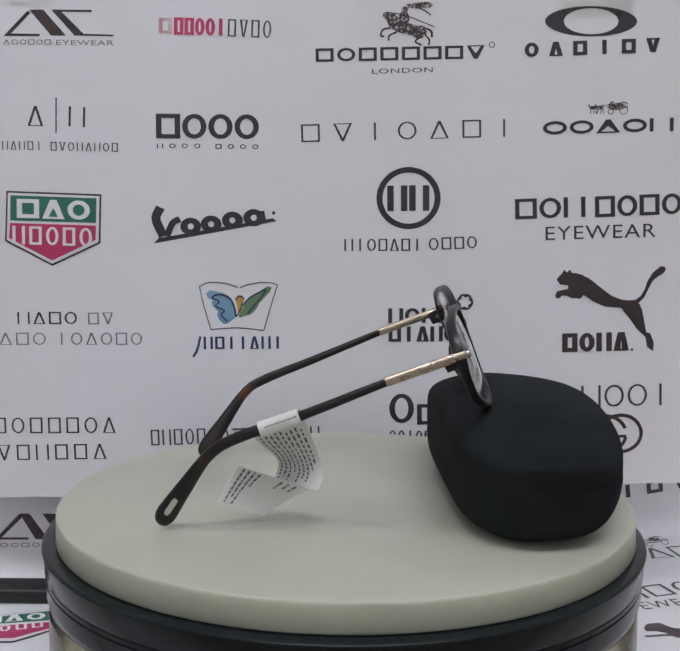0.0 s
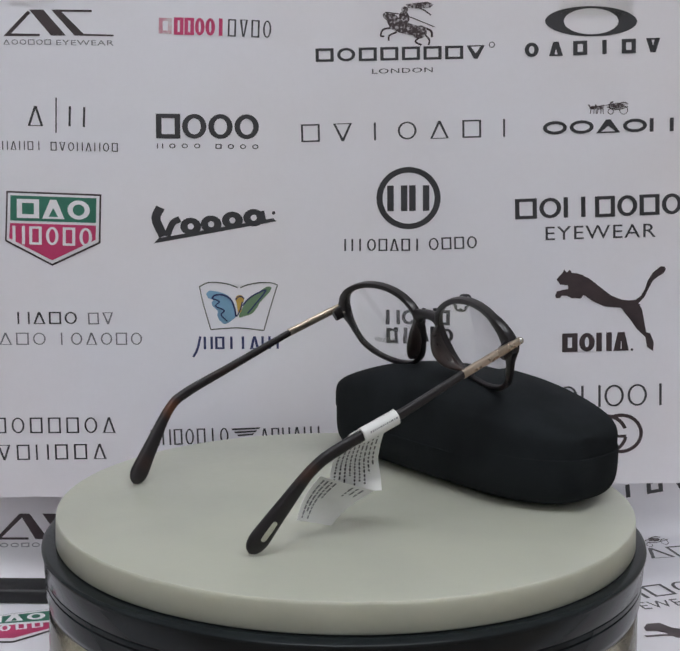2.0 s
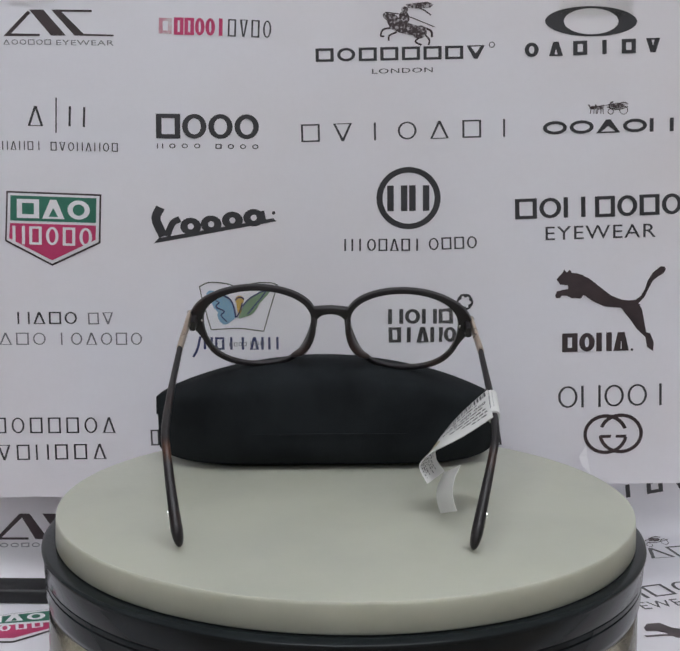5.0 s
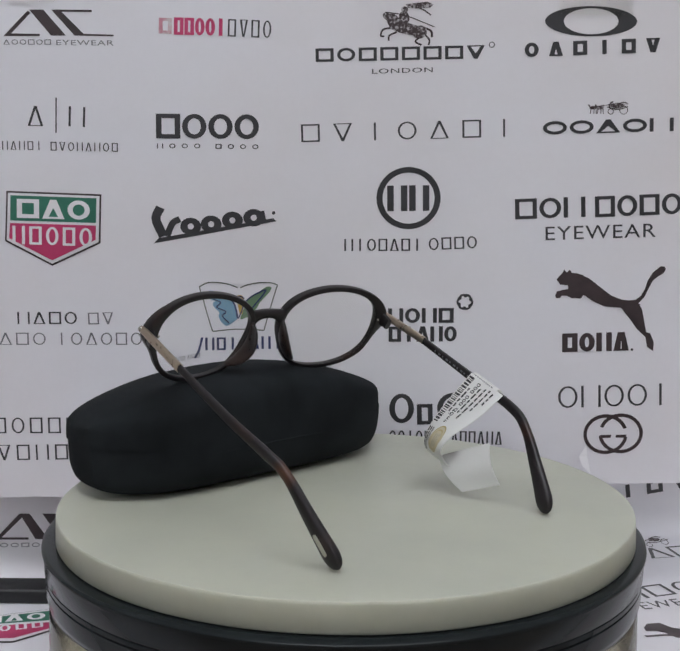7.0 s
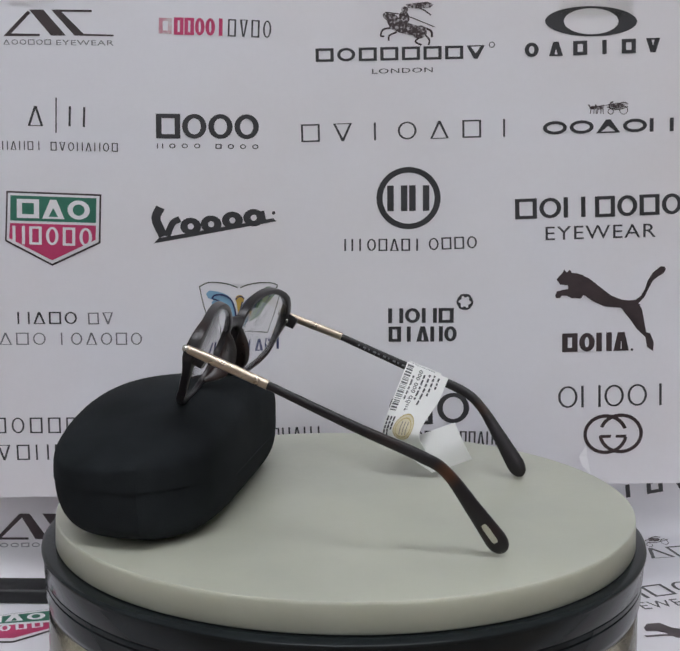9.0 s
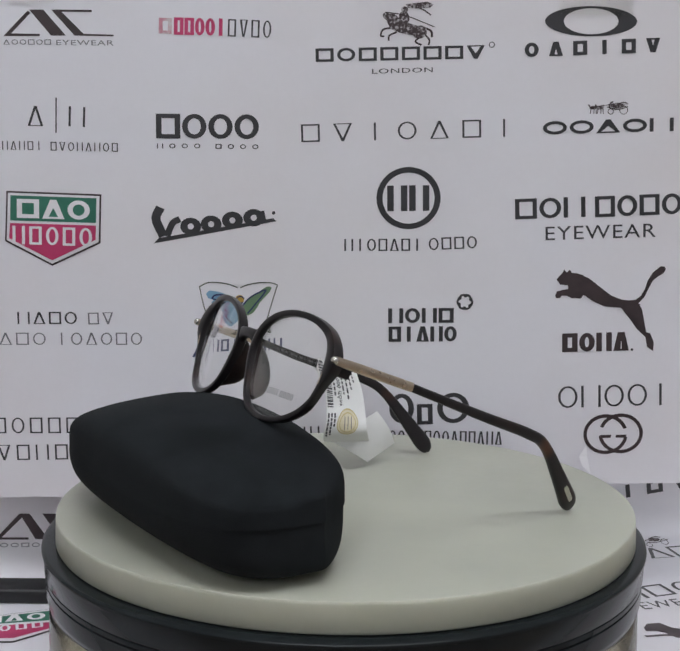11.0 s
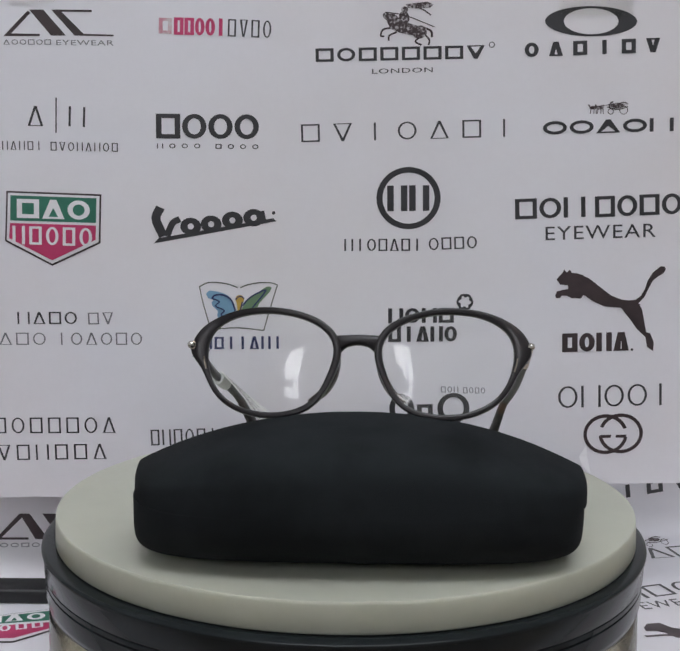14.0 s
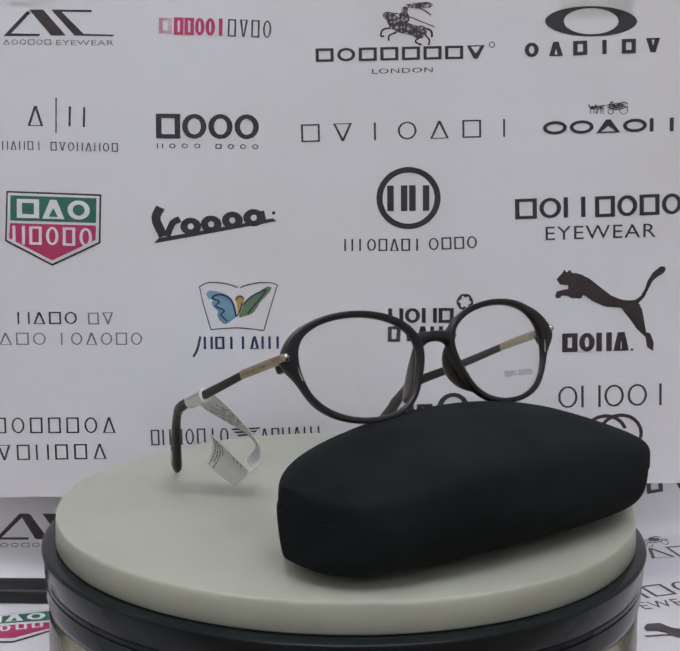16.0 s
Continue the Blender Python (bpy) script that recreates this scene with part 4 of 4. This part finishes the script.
        t = (line[i0 + 5] - line[i0 - 5]).normalized()
        x = (outward - t * outward.dot(t)).normalized()
        y = t.cross(x)
        bm = bmesh.new()
        rows = [[bm.verts.new(line[i0] + t * 0.036 * S * math.copysign(abs(math.cos(q)) ** 0.45, math.cos(q)) + y * 0.0095 * S * math.copysign(abs(math.sin(q)) ** 0.45, math.sin(q)) + x * d * S) for q in (2 * math.pi * j / 24 for j in range(24))] for d in (0.012, 0.0194)]
        for j in range(24):
            bm.faces.new((rows[0][j], rows[0][(j + 1) % 24], rows[1][(j + 1) % 24], rows[1][j]))
        bm.faces.new(rows[1])
        part("inlay", bm, STEEL, ob, "small rounded metal inlay")
    return ob


GLASSES = spectacles()


# ---- price label looped round one temple ----
def price_label():
    ob = thing("price_label", pose(0, 0, TOP), "white printed price label looped round a temple, hanging down", "label")
    c1, c2 = Vector((-0.185, -0.4735, 0.3965)), Vector((-0.308, -0.4575, 0.3505))
    line = [(c2 + (c1 - c2) * k / 8) * S for k in range(9)]
    part("collar", swept(line, lambda k: ((0.0215 * S, 0.0255 * S)), Vector((0, 1, 0)), 14, 2.2), LABEL, ob)

    def strip(u, v, lift=0.0):
        """The hanging strip: u along the temple, v from the collar inwards and down."""
        near = smooth_line([(-0.185, -0.462, 0.418), (-0.150, -0.375, 0.325), (-0.115, -0.308, 0.225), (-0.100, -0.304, 0.160), (-0.118, -0.332, 0.118)], 17)
        far = smooth_line([(-0.345, -0.446, 0.358), (-0.312, -0.350, 0.285), (-0.262, -0.258, 0.220), (-0.246, -0.222, 0.172), (-0.272, -0.246, 0.118)], 17)
        i = min(15, int(v * 16))
        f = v * 16 - i
        p, q = near[i].lerp(near[i + 1], f), far[i].lerp(far[i + 1], f)
        along = (near[i + 1] + far[i + 1] - near[i] - far[i]).normalized()
        return (q.lerp(p, u) - along.cross(p - q).normalized() * lift) * S

    def flap(u, v, lift=0.0):
        """The end of the label, which turns back below the strip."""
        a, b = Vector((-0.375, -0.336, 0.208)), Vector((-0.145, -0.326, 0.120))
        c, d = Vector((-0.445, -0.312, 0.075)), Vector((-0.295, -0.290, 0.022))
        bow = Vector((0, 0.02, 0)) * math.sin(math.pi * v)
        return (a.lerp(b, u).lerp(c.lerp(d, u), v) + bow + Vector((0, 1, 0)) * lift) * S

    def patch(f, name, mat, u0, v0, u1, v1, lift, nu=1, nv=1, thick=0.0):
        bm = bmesh.new()
        skins = []
        for off in ((lift,) if not thick else (lift, lift - thick)):
            g = [[bm.verts.new(f(u0 + (u1 - u0) * i / nu, v0 + (v1 - v0) * j / nv, off)) for i in range(nu + 1)] for j in range(nv + 1)]
            for j in range(nv):
                for i in range(nu):
                    bm.faces.new((g[j][i], g[j][i + 1], g[j + 1][i + 1], g[j + 1][i]))
            skins.append(g)
        if thick:
            g, h = skins
            edge = lambda q: [q[0][i] for i in range(nu + 1)] + [q[j][nu] for j in range(1, nv + 1)] + [q[nv][i] for i in range(nu - 1, -1, -1)] + [q[j][0] for j in range(nv - 1, 0, -1)]
            e, k = edge(g), edge(h)
            for i in range(len(e)):
                bm.faces.new((e[i], e[(i + 1) % len(e)], k[(i + 1) % len(e)], k[i]))
        return part(name, bm, mat, ob)

    patch(strip, "strip", LABEL, 0, 0, 1, 1, 0.002, 6, 24, 0.003)
    patch(flap, "flap", LABEL, 0, 0, 1, 1, 0.002, 6, 8, 0.003)
    rnd = random.Random(4)

    def rule(f, mat, u0, v0, u1, v1, lift, name="text_bar"):
        patch(f, name, mat, u0, v0, u1, v1, lift, 1, max(1, int(abs(v1 - v0) * 20)))

    # outer side: rows of small text as bars
    for i in range(9):
        u, v, stop = 0.07 + 0.098 * i, 0.14 + 0.03 * (i % 3), (0.94, 0.88, 0.92, 0.80, 0.93, 0.86, 0.90, 0.72, 0.60)[i]
        while v < stop:
            w = rnd.uniform(0.02, 0.06)
            rule(strip, INK, u, v, u + 0.034, min(v + w, stop), -0.0025)
            v += w + 0.022
    # text on the turn of the collar
    for i in range(4):
        k = 0.12
        while k < 0.9:
            w = rnd.uniform(0.02, 0.06)
            q = radians(10 + 34 * i)
            bm = bmesh.new()
            spot = [(c2 + (c1 - c2) * a) * S + Vector((0, -0.0228 * math.cos(r), 0.0268 * math.sin(r))) * S for a, r in ((k, q), (k + w, q), (k + w, q + 0.22), (k, q + 0.22))]
            bm.faces.new([bm.verts.new(p) for p in spot])
            part("text_bar", bm, INK_GREY, ob)
            k += w + 0.03
    for i in range(7):
        u, v, stop = (0.08, 0.155, 0.23, 0.305, 0.62, 0.72, 0.82)[i], 0.06, (0.94, 0.80, 0.94, 0.45, 0.30, 0.24, 0.26)[i]
        while v < stop:
            w = rnd.uniform(0.04, 0.12)
            rule(flap, INK_GREY, u, v, u + 0.035, min(v + w, stop), -0.0025)
            v += w + 0.025
    # inner side: bar pattern, price, rules and a pale seal
    v = 0.02
    while v < 0.42:
        w = rnd.choice((0.006, 0.010, 0.016))
        rule(strip, INK, 0.82, v, 0.97, v + w, 0.0035, "code_bar")
        v += w + rnd.choice((0.006, 0.010))
    for u, a, b in ((0.75, 0.10, 0.32), (0.52, 0.06, 0.30), (0.41, 0.04, 0.34), (0.30, 0.03, 0.24), (0.19, 0.04, 0.16), (0.94, 0.48, 0.82), (0.86, 0.48, 0.80), (0.78, 0.48, 0.66)):
        v = a
        while v < b:
            w = rnd.uniform(0.02, 0.06)
            rule(strip, INK, u - 0.020, v, u + 0.022, min(v + w, b), 0.0035)
            v += w + 0.012
    words(ob, lambda x, y, l: strip(y, x, 0.0035), INK, "000 000 \u0111\u1ed3ng", 0.03, 0.585, 0.41, 0.585, 0.12, name="price_text", bold=0.02)
    bm = bmesh.new()
    hub = bm.verts.new(strip(0.46, 0.62, 0.0034))
    hoops = [[bm.verts.new(strip(0.46 + 0.26 * f * math.cos(q), 0.62 + 0.19 * f * math.sin(q), 0.0034)) for q in (2 * math.pi * j / 28 for j in range(28))] for f in (0.34, 0.67, 1.0)]
    for j in range(28):
        bm.faces.new((hub, hoops[0][j], hoops[0][(j + 1) % 28]))
        for p, q in zip(hoops, hoops[1:]):
            bm.faces.new((p[j], p[(j + 1) % 28], q[(j + 1) % 28], q[j]))
    part("seal", bm, SEAL, ob, "pale yellow oval seal", smooth=False)
    for f in (1.0, 0.78):
        bm = bmesh.new()
        loops = [[bm.verts.new(strip(0.46 + 0.26 * r * math.cos(q), 0.62 + 0.19 * r * math.sin(q), 0.0040)) for q in (2 * math.pi * j / 36 for j in range(36))] for r in (f, f - 0.07)]
        for j in range(36):
            bm.faces.new((loops[0][j], loops[0][(j + 1) % 36], loops[1][(j + 1) % 36], loops[1][j]))
        part("seal_ring", bm, SEAL_LINE, ob)
    for u in (0.36, 0.44, 0.52):
        rule(strip, INK_GREY, u, 0.52, u + 0.02, 0.72, 0.0042)
    return ob


PRICE_LABEL = price_label()


# ---- movement ----
def motions():
    steps = [0.2 * i for i in range(81)]
    walk(PLATTER, [(t, pose(0, 0, DECK - TABLE, 0, 0, theta(t))) for t in steps])
    turn = {t: pose(*AXIS, DECK, 0, 0, theta(t)) for t in steps}
    rest = pose(CASE_AT[0] * S, CASE_AT[1] * S, 0.0002, 0, 0, CASE_TURN)
    walk(CASE, [(t, turn[t] @ rest) for t in steps])
    walk(GLASSES, [(t, turn[t]) for t in steps])
    walk(PRICE_LABEL, [(t, turn[t]) for t in steps])


motions()
